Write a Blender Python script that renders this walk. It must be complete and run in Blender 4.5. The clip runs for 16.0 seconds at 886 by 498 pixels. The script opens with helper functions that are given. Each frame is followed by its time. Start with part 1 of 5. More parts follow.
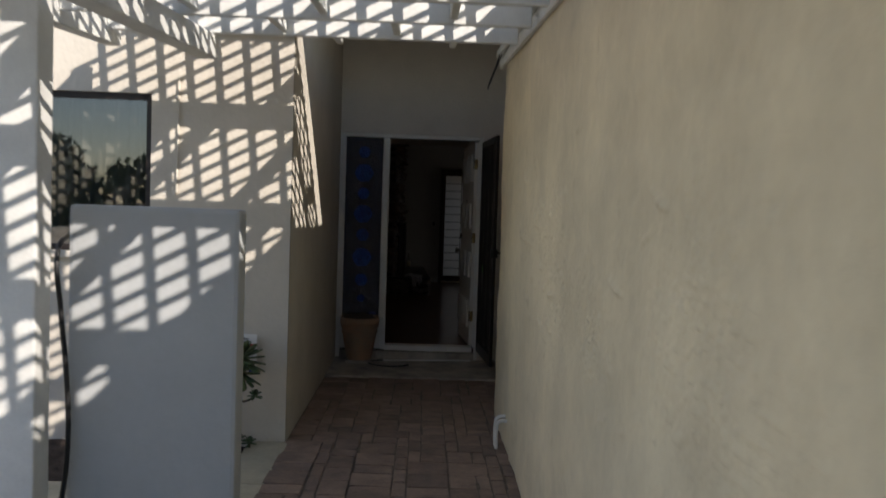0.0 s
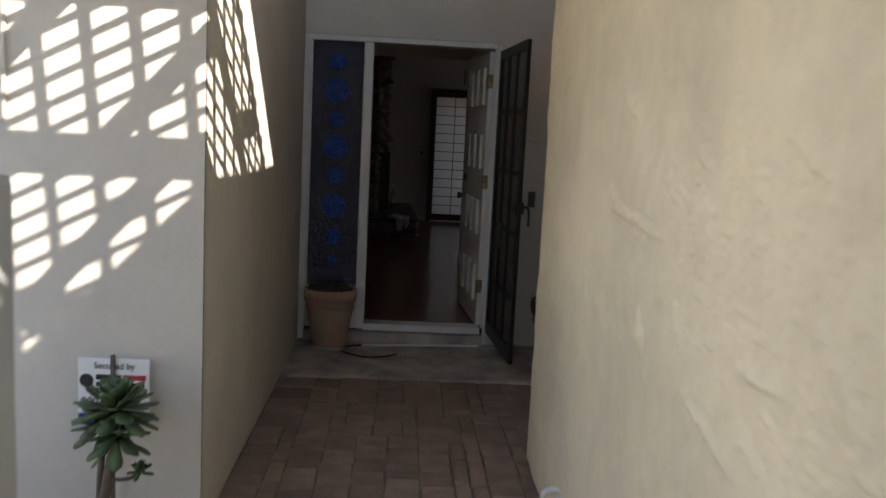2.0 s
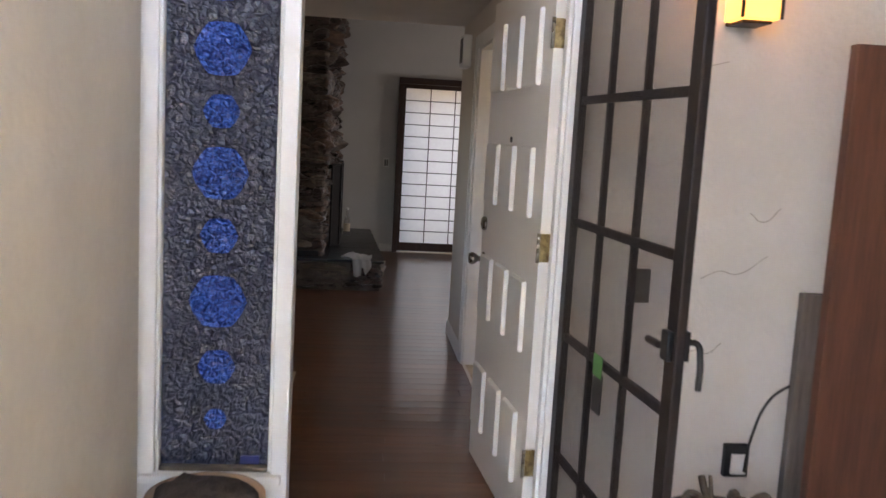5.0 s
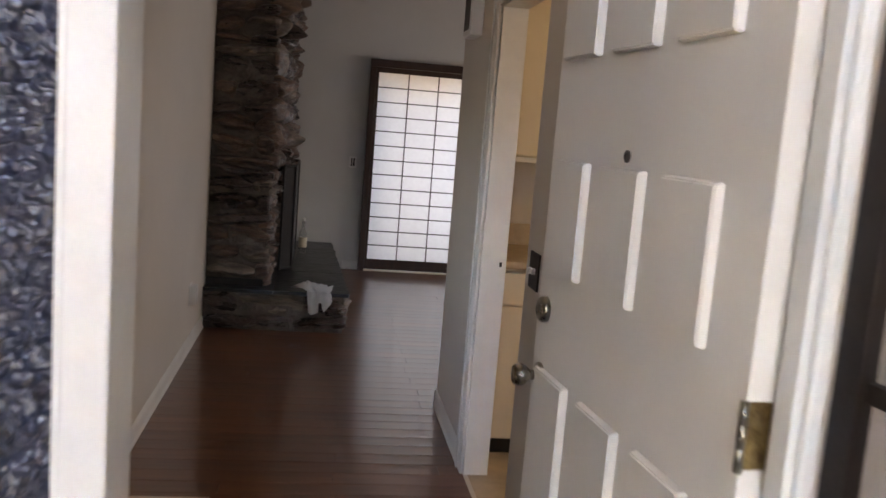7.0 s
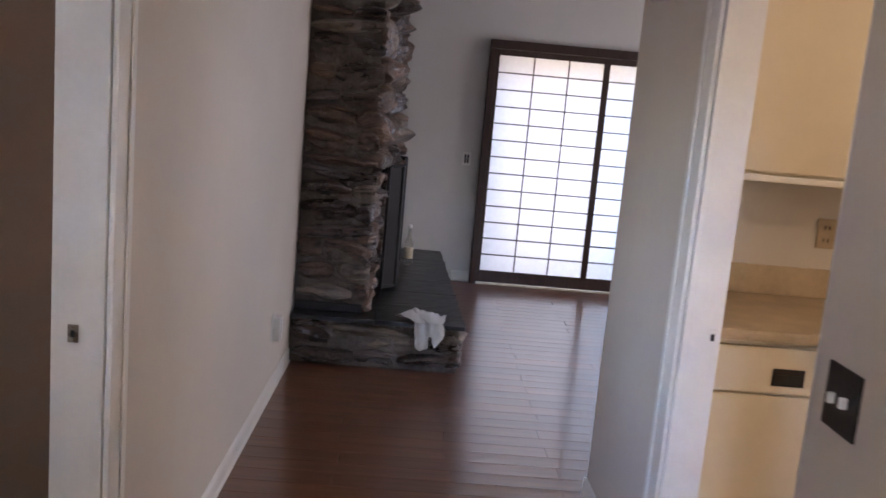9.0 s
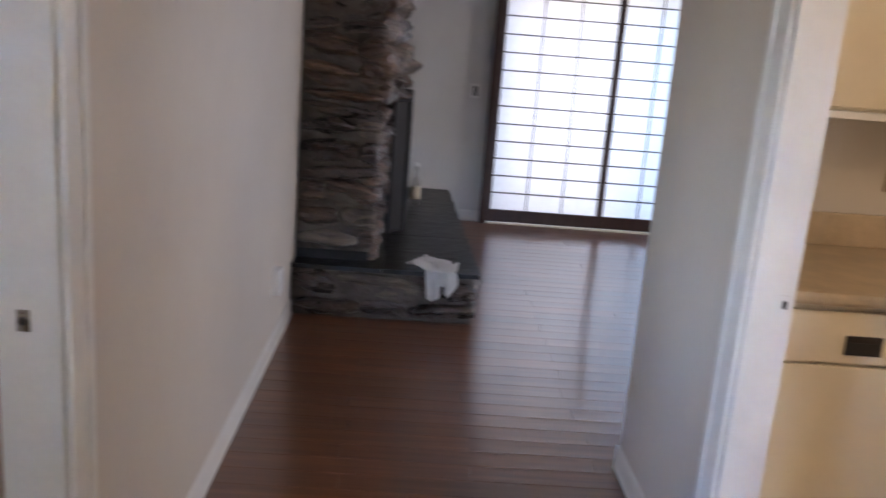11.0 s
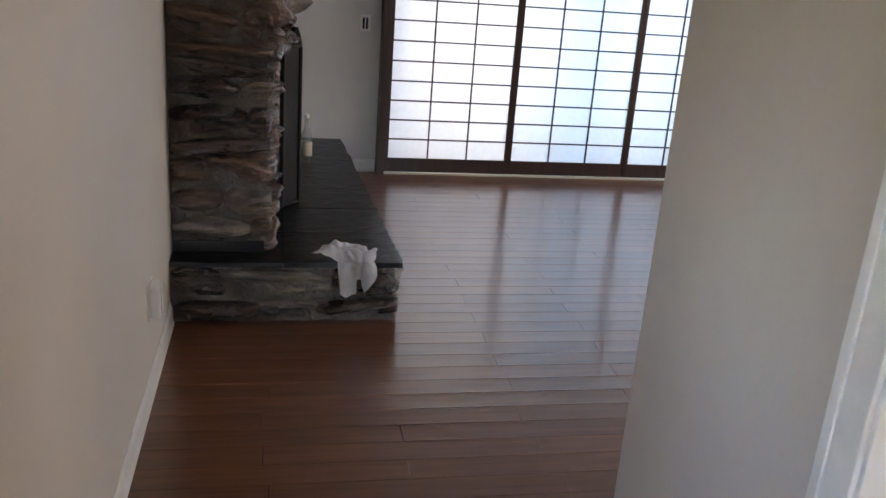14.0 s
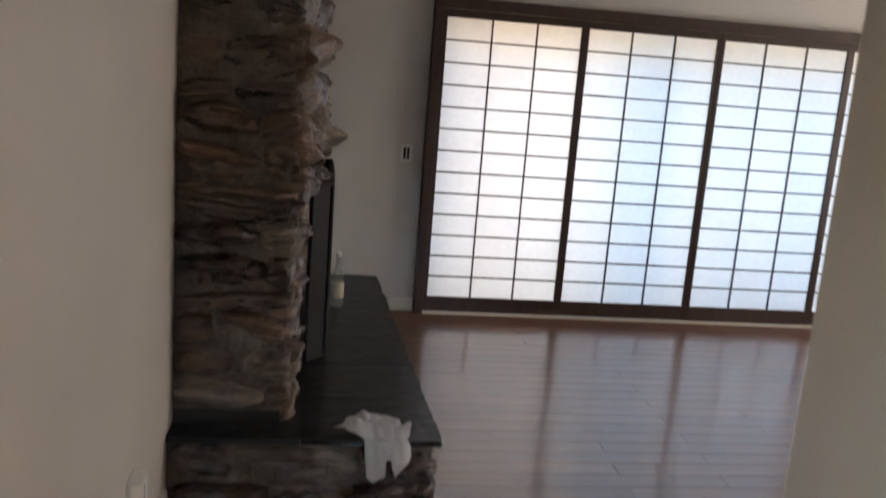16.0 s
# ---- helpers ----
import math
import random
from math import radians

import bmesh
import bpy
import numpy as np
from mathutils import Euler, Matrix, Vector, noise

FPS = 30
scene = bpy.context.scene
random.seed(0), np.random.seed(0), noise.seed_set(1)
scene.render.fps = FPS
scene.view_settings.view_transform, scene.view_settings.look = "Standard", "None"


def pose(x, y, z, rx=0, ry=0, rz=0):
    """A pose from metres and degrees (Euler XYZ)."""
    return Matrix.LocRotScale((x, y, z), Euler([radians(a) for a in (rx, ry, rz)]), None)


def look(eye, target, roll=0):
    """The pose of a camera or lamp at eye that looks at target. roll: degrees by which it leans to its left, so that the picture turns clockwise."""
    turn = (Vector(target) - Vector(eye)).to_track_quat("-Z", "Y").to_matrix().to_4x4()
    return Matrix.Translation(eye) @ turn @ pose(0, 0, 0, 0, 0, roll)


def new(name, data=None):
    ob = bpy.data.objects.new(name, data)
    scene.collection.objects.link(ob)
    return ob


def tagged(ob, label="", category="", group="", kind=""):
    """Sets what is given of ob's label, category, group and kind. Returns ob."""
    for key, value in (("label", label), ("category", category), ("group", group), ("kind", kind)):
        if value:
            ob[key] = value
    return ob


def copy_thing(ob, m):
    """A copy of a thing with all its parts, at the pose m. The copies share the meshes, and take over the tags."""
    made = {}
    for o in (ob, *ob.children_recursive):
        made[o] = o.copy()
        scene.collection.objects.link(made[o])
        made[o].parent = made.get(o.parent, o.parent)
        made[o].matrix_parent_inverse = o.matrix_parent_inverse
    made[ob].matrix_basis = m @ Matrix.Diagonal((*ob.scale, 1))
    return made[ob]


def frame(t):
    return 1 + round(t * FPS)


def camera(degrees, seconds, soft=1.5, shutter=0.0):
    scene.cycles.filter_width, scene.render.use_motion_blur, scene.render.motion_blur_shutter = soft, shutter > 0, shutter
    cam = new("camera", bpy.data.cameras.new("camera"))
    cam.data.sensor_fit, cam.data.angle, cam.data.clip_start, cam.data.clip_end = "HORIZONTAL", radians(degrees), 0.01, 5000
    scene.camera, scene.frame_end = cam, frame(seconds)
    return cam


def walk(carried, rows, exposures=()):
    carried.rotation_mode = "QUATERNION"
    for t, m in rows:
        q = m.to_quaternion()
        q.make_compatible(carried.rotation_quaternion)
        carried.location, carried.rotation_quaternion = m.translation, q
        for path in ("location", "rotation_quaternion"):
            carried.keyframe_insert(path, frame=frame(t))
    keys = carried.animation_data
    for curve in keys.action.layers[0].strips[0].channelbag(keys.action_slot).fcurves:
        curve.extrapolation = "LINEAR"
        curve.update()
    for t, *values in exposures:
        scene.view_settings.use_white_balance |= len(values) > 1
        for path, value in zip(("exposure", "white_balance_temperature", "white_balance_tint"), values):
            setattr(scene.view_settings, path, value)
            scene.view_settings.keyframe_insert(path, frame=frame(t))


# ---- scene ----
cam = camera(54.5, 16.0, soft=1.5, shutter=0.5)
PATH = [
    (0, (0.354, -8.589, 1.512), (0.401, -6.592, 1.421), 1.9),
    (0.5, (0.318, -8.097, 1.536), (0.406, -6.109, 1.335), 2.0),
    (1, (0.342, -7.54, 1.548), (0.456, -5.559, 1.303), 2.3),
    (1.5, (0.338, -6.949, 1.574), (0.446, -4.969, 1.313), 2.6),
    (2, (0.242, -6.354, 1.585), (0.344, -4.374, 1.318), 2.9),
    (2.5, (0.22, -5.738, 1.619), (0.336, -3.76, 1.348), 3.0),
    (3, (0.138, -5.137, 1.598), (0.272, -3.16, 1.33), 3.3),
    (3.2, (0.129, -4.926, 1.609), (0.275, -2.95, 1.341), 3.3),
    (5.3, (0.204, -2.63, 1.613), (0.424, -0.66, 1.353), 3.6),
    (5.5, (0.167, -2.467, 1.644), (0.398, -0.498, 1.374), 4.4),
    (6, (0.211, -1.962, 1.638), (0.45, 0.006, 1.367), 4.2),
    (6.5, (0.234, -1.491, 1.633), (0.489, 0.474, 1.361), 4.6),
    (7, (0.235, -1.045, 1.631), (0.525, 0.915, 1.359), 4.6),
    (7.5, (0.287, -0.639, 1.646), (0.623, 1.314, 1.376), 4.5),
    (8, (0.261, -0.318, 1.652), (0.58, 1.637, 1.379), 4.9),
    (8.5, (0.2, -0.055, 1.654), (0.371, 1.917, 1.366), 5.7),
    (10.8, (0.096, 0.522, 1.669), (0.07, 2.466, 1.2), 4.4),
    (11, (0.102, 0.534, 1.65), (0.176, 2.475, 1.174), 4.5),
    (11.5, (0.081, 0.627, 1.651), (0.363, 2.535, 1.119), 3.9),
    (12, (0.039, 0.816, 1.659), (0.394, 2.691, 1.059), 4.1),
    (12.5, (0.023, 1.081, 1.704), (0.382, 2.942, 1.065), 4.4),
    (13, (-0.017, 1.258, 1.716), (0.336, 3.116, 1.067), 4.3),
    (13.5, (-0.052, 1.346, 1.736), (0.317, 3.201, 1.086), 4.2),
    (14, (-0.084, 1.38, 1.75), (0.299, 3.233, 1.104), 4.3),
    (14.5, (-0.121, 1.424, 1.754), (0.261, 3.279, 1.111), 4.4),
    (15, (-0.132, 1.501, 1.766), (0.229, 3.359, 1.121), 4.5),
    (15.5, (-0.076, 1.682, 1.761), (0.249, 3.579, 1.218), 4.5),
    (16, (-0.019, 1.973, 1.785), (0.269, 3.911, 1.388), 4.5),
]
EXPOSURES = [(0.0, 0.45, 6900, 15), (1.0, 1.15, 7000, 16), (2.0, 1.6, 6900, 17), (2.5, 1.35, 6900, 19), (3.2, 1.9, 6200, 21), (4.3, 3.2, 6500, 20),
             (5.3, 4.95, 6900, 22), (6.0, 4.85, 7000, 22), (6.5, 4.95, 7000, 22), (7.3, 5.05, 6800, 23), (8.5, 5.65, 6200, 27), (11.0, 5.8, 6000, 23), (12.0, 5.65, 6450, 22), (13.0, 5.67, 6400, 20), (15.0, 5.7, 6700, 18), (15.5, 5.8, 6750, 18), (16.0, 5.4, 7000, 18)]

walk(cam, [(t, look(e, g, r)) for t, e, g, r in PATH], EXPOSURES)

# ---------------------------------------------------------------- light
SUN = Vector((0.915, -1.0, 0.915)).normalized()      # towards the sun
world = bpy.data.worlds.new("sky")
scene.world = world
world.use_nodes = True
wn = world.node_tree.nodes
sky = wn.new("ShaderNodeTexSky")
sky.sky_type = 'NISHITA'
sky.sun_disc = False
sky.sun_elevation = math.asin(SUN.z)
sky.dust_density, sky.ozone_density = 0.3, 1.6
sky.sun_rotation = math.atan2(SUN.x, SUN.y)
world.node_tree.links.new(sky.outputs[0], wn["Background"].inputs[0])
wn["Background"].inputs[1].default_value = 0.13
sun = new("sun", bpy.data.lights.new("sun", 'SUN'))
sun.data.energy, sun.data.angle, sun.data.color = 4.5, radians(0.5), (1.0, 0.95, 0.88)
sun.matrix_world = look((4, -8, 8), Vector((4, -8, 8)) - SUN)


def area_lamp(name, place, target, w, h, watts, colour):
    ob = new(name, bpy.data.lights.new(name, 'AREA'))
    ob.data.shape, ob.data.size, ob.data.size_y = 'RECTANGLE', w, h
    ob.data.energy, ob.data.color = watts, colour
    ob.matrix_world = look(place, target)
    return ob


area_lamp("daylight_shoji", (2.7, 8.45, 1.35), (2.7, 5, 1.35), 3.9, 2.1, 2.2, (0.93, 0.97, 1.0))
# unseen fill lamp added to brighten the living room
area_lamp("fill_living", (5.27, 5.7, 1.6), (3.0, 5.7, 1.4), 1.9, 1.3, 1.15, (1.0, 0.93, 0.84))
# added fill lamp in front of a blank kitchen wall, no window there
area_lamp("fill_kitchen", (3.35, 1.6, 1.65), (1.0, 1.7, 1.35), 1.3, 1.0, 0.11, (1.0, 0.87, 0.66))
# unseen lamp added so the side room doesn't stay black
area_lamp("fill_side_room", (-1.37, 0.75, 1.5), (0.0, 0.95, 1.3), 0.6, 0.9, 0.014, (1.0, 0.86, 0.72))


def bulb(name, place, watts, colour, r=0.05):
    ob = new(name, bpy.data.lights.new(name, 'POINT'))
    ob.data.energy, ob.data.color, ob.data.shadow_soft_size = watts, colour, r
    ob.location = place
    return ob


bulb("kitchen_bulb", (2.2, 1.6, 2.25), 0.28, (1.0, 0.72, 0.38), 0.1)
bulb("hall_bulb", (0.2, 1.4, 2.27), 0.004, (1.0, 0.8, 0.55), 0.06)
bulb("lantern_bulb", (1.475, -0.085, 2.15), 0.14, (1.0, 0.56, 0.2), 0.03)

# ---------------------------------------------------------------- materials


def mat(name, base, rough=0.6, vary=0.12, scale=6.0, fine=60.0, bump=0.15, metal=0.0, tint=None, dist=0.01,
        by_object=0.0, spec=0.5, coat=0.0, streak=None, rough_vary=0.08):
    """Principled surface with two scales of colour variation, roughness variation and bump."""
    m = bpy.data.materials.new(name)
    m.use_nodes = True
    nt = m.node_tree
    n, L = nt.nodes, nt.links
    p = n["Principled BSDF"]
    tc = n.new("ShaderNodeTexCoord")
    src = tc.outputs["Object"]
    mp = n.new("ShaderNodeMapping")
    mp.inputs["Scale"].default_value = streak or (1, 1, 1)
    if by_object:
        oi = n.new("ShaderNodeObjectInfo")
        mul = n.new("ShaderNodeVectorMath")
        mul.operation = 'MULTIPLY_ADD'
        cmb = n.new("ShaderNodeCombineXYZ")
        for k in range(3):
            L.new(oi.outputs["Random"], cmb.inputs[k])
        L.new(cmb.outputs[0], mul.inputs[0])
        mul.inputs[1].default_value = (37.0, 53.0, 71.0)
        gp = n.new("ShaderNodeNewGeometry")
        L.new(gp.outputs["Position"], mul.inputs[2])
        src = mul.outputs[0]
    L.new(src, mp.inputs[0])
    a = n.new("ShaderNodeTexNoise")
    a.inputs["Scale"].default_value, a.inputs["Detail"].default_value, a.inputs["Roughness"].default_value = scale, 5, 0.62
    b = n.new("ShaderNodeTexNoise")
    b.inputs["Scale"].default_value, b.inputs["Detail"].default_value = fine, 4
    L.new(mp.outputs[0], a.inputs["Vector"])
    L.new(mp.outputs[0], b.inputs["Vector"])
    mix = n.new("ShaderNodeMix")
    mix.data_type = 'RGBA'
    ramp = n.new("ShaderNodeMapRange")
    ramp.inputs[1].default_value, ramp.inputs[2].default_value = 0.32, 0.68
    L.new(a.outputs[0], ramp.inputs[0])
    L.new(ramp.outputs[0], mix.inputs[0])
    dark = tint or tuple(c * (1 - 2 * vary) for c in base)
    mix.inputs[6].default_value = (*dark, 1)
    mix.inputs[7].default_value = (*[min(1, c * (1 + vary * 0.6)) for c in base], 1)
    out = mix.outputs[2]
    hs = n.new("ShaderNodeHueSaturation")
    L.new(out, hs.inputs["Color"])
    add = n.new("ShaderNodeMath")
    add.operation = 'MULTIPLY_ADD'
    L.new(b.outputs[0], add.inputs[0])
    add.inputs[1].default_value, add.inputs[2].default_value = vary * 1.6, 1 - vary * 0.8
    val = add.outputs[0]
    if by_object:
        add2 = n.new("ShaderNodeMath")
        add2.operation = 'MULTIPLY_ADD'
        L.new(oi.outputs["Random"], add2.inputs[0])
        add2.inputs[1].default_value = by_object
        L.new(val, add2.inputs[2])
        add3 = n.new("ShaderNodeMath")
        add3.operation = 'SUBTRACT'
        L.new(add2.outputs[0], add3.inputs[0])
        add3.inputs[1].default_value = by_object * 0.5
        val = add3.outputs[0]
    L.new(val, hs.inputs["Value"])
    L.new(hs.outputs[0], p.inputs["Base Color"])
    rr = n.new("ShaderNodeMapRange")
    rr.inputs[3].default_value, rr.inputs[4].default_value = max(0.02, rough - rough_vary), min(1, rough + rough_vary)
    L.new(a.outputs[0], rr.inputs[0])
    L.new(rr.outputs[0], p.inputs["Roughness"])
    p.inputs["Metallic"].default_value = metal
    p.inputs["Specular IOR Level"].default_value = spec
    p.inputs["Coat Weight"].default_value = coat
    p.inputs["Coat Roughness"].default_value = 0.14
    if bump:
        s = n.new("ShaderNodeMath")
        s.operation = 'MULTIPLY_ADD'
        L.new(a.outputs[0], s.inputs[0])
        s.inputs[1].default_value = 2.0
        L.new(b.outputs[0], s.inputs[2])
        bp = n.new("ShaderNodeBump")
        bp.inputs["Strength"].default_value, bp.inputs["Distance"].default_value = bump, dist
        L.new(s.outputs[0], bp.inputs["Height"])
        L.new(bp.outputs[0], p.inputs["Normal"])
    return m


def glow(name, colour, strength):
    m = bpy.data.materials.new(name)
    m.use_nodes = True
    p = m.node_tree.nodes["Principled BSDF"]
    p.inputs["Base Color"].default_value = (*colour, 1)
    p.inputs["Emission Color"].default_value = (*colour, 1)
    p.inputs["Emission Strength"].default_value = strength
    return m


M = {}
M["stucco"] = mat("stucco", (0.62, 0.58, 0.50), 0.9, 0.06, 1.8, 30, 0.28, dist=0.01)
M["stucco_cream"] = mat("stucco_cream", (0.78, 0.69, 0.50), 0.85, 0.085, 1.7, 17, 0.5, dist=0.014)
M["stucco_grey"] = mat("stucco_grey", (0.44, 0.462, 0.468), 0.9, 0.05, 1.6, 30, 0.22, dist=0.008)
M["entry"] = mat("entry_plaster", (0.72, 0.68, 0.63), 0.85, 0.05, 2.0, 40, 0.3, dist=0.01)
M["paint_white"] = mat("white_gloss_paint", (0.80, 0.80, 0.77), 0.42, 0.04, 5, 90, 0.12, dist=0.003)
M["lumber"] = mat("white_painted_lumber", (0.72, 0.73, 0.70), 0.6, 0.07, 5, 70, 0.2, dist=0.004)
M["wall"] = mat("hall_paint", (0.66, 0.62, 0.56), 0.62, 0.03, 1.5, 80, 0.12, dist=0.003)
M["wall_far"] = mat("living_paint", (0.66, 0.66, 0.64), 0.7, 0.03, 1.5, 80, 0.1, dist=0.003)
M["ceiling"] = mat("ceiling_paint", (0.72, 0.68, 0.62), 0.85, 0.03, 2, 70, 0.2, dist=0.004)
M["paver"] = mat("clay_paver", (0.275, 0.200, 0.158), 0.85, 0.28, 6, 80, 0.6, by_object=0.34, dist=0.008, tint=(0.185, 0.138, 0.116))
M["sand"] = mat("joint_sand", (0.17, 0.14, 0.115), 0.95, 0.2, 10, 120, 0.6)
M["concrete"] = mat("porch_concrete", (0.50, 0.455, 0.39), 0.85, 0.16, 3.5, 60, 0.3, dist=0.004, tint=(0.22, 0.2, 0.18))
M["tile_pale"] = mat("pale_paving", (0.50, 0.47, 0.36), 0.8, 0.12, 4, 50, 0.3, by_object=0.1)
M["soil"] = mat("soil", (0.07, 0.05, 0.04), 0.95, 0.3, 14, 90, 0.9, dist=0.02)
M["pebble"] = mat("pebble", (0.36, 0.33, 0.29), 0.7, 0.25, 8, 50, 0.2, by_object=0.6)
M["door"] = mat("door_paint", (0.78, 0.75, 0.69), 0.4, 0.025, 2, 120, 0.05, dist=0.002)
M["bronze"] = mat("dark_bronze_metal", (0.022, 0.016, 0.014), 0.46, 0.15, 6, 90, 0.1, metal=0.2)
M["bell"] = mat("brown_bell_plastic", (0.075, 0.062, 0.050), 0.45, 0.12, 8, 80, 0.05)
M["crack"] = mat("plaster_crack", (0.46, 0.40, 0.33), 0.95, 0.2, 12, 80, 0.1)
# tan wall colour in place of the brown seen in the side doorway
M["side_paint"] = mat("tan_side_wall", (0.47, 0.31, 0.21), 0.6, 0.04, 1.5, 80, 0.1, dist=0.003)
M["brass"] = mat("worn_brass", (0.45, 0.34, 0.16), 0.38, 0.3, 25, 120, 0.25, metal=0.9, tint=(0.12, 0.07, 0.03))
M["nickel"] = mat("aged_nickel", (0.30, 0.27, 0.22), 0.28, 0.12, 20, 90, 0.05, metal=0.95)
M["black"] = mat("black_plastic", (0.012, 0.012, 0.013), 0.4, 0.1, 10, 90, 0.05)
M["terracotta"] = mat("terracotta", (0.40, 0.24, 0.15), 0.85, 0.15, 6, 60, 0.4, tint=(0.30, 0.24, 0.18))
M["brownpot"] = mat("brown_glazed_pot", (0.07, 0.035, 0.025), 0.35, 0.2, 6, 60, 0.2)
M["wood_red"] = mat("red_brown_timber", (0.14, 0.055, 0.032), 0.6, 0.2, 5, 50, 0.2, streak=(8, 8, 0.6))
M["plank"] = mat("bamboo_plank", (0.150, 0.060, 0.027), 0.30, 0.18, 5, 40, 0.0, by_object=0.26, streak=(0.35, 7, 7),
                 tint=(0.094, 0.035, 0.016), spec=0.5, coat=0.7, rough_vary=0.03)
M["sub"] = mat("plank_gap", (0.02, 0.011, 0.008), 0.6, 0.1, 10, 50, 0.1)
M["stone"] = mat("brown_ledge_stone", (0.140, 0.080, 0.048), 0.36, 0.42, 9, 42, 0.7, by_object=0.7, dist=0.016, streak=(0.7, 0.7, 2.2),
                 tint=(0.016, 0.011, 0.009), spec=0.75)
M["stone_umber"] = mat("umber_ledge_stone", (0.055, 0.031, 0.020), 0.28, 0.42, 9, 45, 0.7, by_object=0.5, dist=0.016, streak=(0.7, 0.7, 2.0),
                       tint=(0.007, 0.006, 0.006), spec=0.85)
M["stone_grey"] = mat("grey_ledge_stone", (0.195, 0.155, 0.120), 0.46, 0.38, 8, 38, 0.7, by_object=0.5, dist=0.016, streak=(0.6, 0.6, 2.6),
                      tint=(0.034, 0.028, 0.024), spec=0.6)
M["mortar_pale"] = mat("grey_mortar", (0.150, 0.130, 0.110), 0.85, 0.28, 7, 60, 0.8, dist=0.02, tint=(0.050, 0.042, 0.036))
M["mortar"] = mat("dark_mortar", (0.05, 0.042, 0.036), 0.95, 0.2, 12, 80, 0.6)
M["slate"] = mat("black_slate", (0.015, 0.016, 0.017), 0.34, 0.3, 5, 40, 0.35, by_object=0.3, dist=0.005, spec=0.26)
M["shoji_wood"] = mat("dark_stained_wood", (0.045, 0.020, 0.014), 0.5, 0.2, 6, 60, 0.15, streak=(6, 6, 0.6))
M["muntin"] = mat("muntin_wood", (0.03, 0.018, 0.014), 0.55, 0.15, 6, 60, 0.1)
M["cab"] = mat("cream_cabinet_paint", (0.74, 0.66, 0.50), 0.45, 0.03, 3, 60, 0.05)
M["counter"] = mat("tan_laminate", (0.50, 0.40, 0.27), 0.4, 0.12, 9, 150, 0.04)
M["ivory"] = mat("ivory_plastic", (0.62, 0.56, 0.43), 0.4, 0.03, 4, 60, 0)
M["plastic"] = mat("white_plastic", (0.80, 0.80, 0.78), 0.35, 0.02, 4, 60, 0)
M["cloth"] = mat("white_cotton", (0.86, 0.86, 0.86), 0.95, 0.05, 12, 200, 0.3, dist=0.004)
M["leaf"] = mat("succulent_leaf", (0.10, 0.17, 0.07), 0.5, 0.25, 12, 60, 0.1, by_object=0.5, tint=(0.06, 0.08, 0.04))
M["bark"] = mat("grey_stem", (0.16, 0.13, 0.10), 0.85, 0.2, 20, 90, 0.5)
M["pvc"] = mat("white_pvc", (0.74, 0.74, 0.70), 0.45, 0.06, 10, 60, 0.05)
M["steel"] = mat("black_screen_steel", (0.012, 0.012, 0.013), 0.7, 0.15, 8, 80, 0.15, metal=0.0)
M["ink"] = mat("black_ink", (0.015, 0.015, 0.017), 0.6, 0.05, 6, 60, 0)
M["ink_red"] = mat("red_ink", (0.42, 0.03, 0.04), 0.6, 0.05, 6, 60, 0)
M["ink_navy"] = mat("navy_ink", (0.02, 0.03, 0.15), 0.6, 0.05, 6, 60, 0)
M["tape"] = mat("green_tape", (0.10, 0.26, 0.08), 0.7, 0.12, 10, 60, 0.1)
M["board"] = mat("grey_weathered_board", (0.17, 0.14, 0.12), 0.85, 0.2, 5, 60, 0.3, streak=(8, 8, 0.6))
M["roof"] = mat("roof_felt", (0.20, 0.19, 0.18), 0.9, 0.15, 4, 60, 0.3)
M["hedge"] = mat("hedge_leaf", (0.06, 0.10, 0.035), 0.6, 0.3, 8, 60, 0.2)
M["amber"] = glow("amber_lantern_glass", (1.0, 0.42, 0.08), 0.14)
M["bulbglow"] = glow("warm_lamp_glass", (1.0, 0.82, 0.62), 0.2)


def see_through(name, colour, share, rough=0.05):
    """A thin sheet: part of the light goes straight through, the rest meets a glossy surface."""
    m = bpy.data.materials.new(name)
    m.use_nodes = True
    n, L = m.node_tree.nodes, m.node_tree.links
    p = n["Principled BSDF"]
    p.inputs["Base Color"].default_value = (*colour, 1)
    p.inputs["Roughness"].default_value = rough
    t = n.new("ShaderNodeBsdfTransparent")
    mx = n.new("ShaderNodeMixShader")
    mx.inputs[0].default_value = share
    L.new(p.outputs[0], mx.inputs[1])
    L.new(t.outputs[0], mx.inputs[2])
    L.new(mx.outputs[0], n["Material Output"].inputs[0])
    return m


M["bottle"] = see_through("bottle_glass", (0.45, 0.50, 0.48), 0.7, 0.05)
M["window"] = see_through("window_glass", (0.012, 0.014, 0.016), 0.45, 0.015)
M["window"].node_tree.nodes["Principled BSDF"].inputs["IOR"].default_value = 2.6


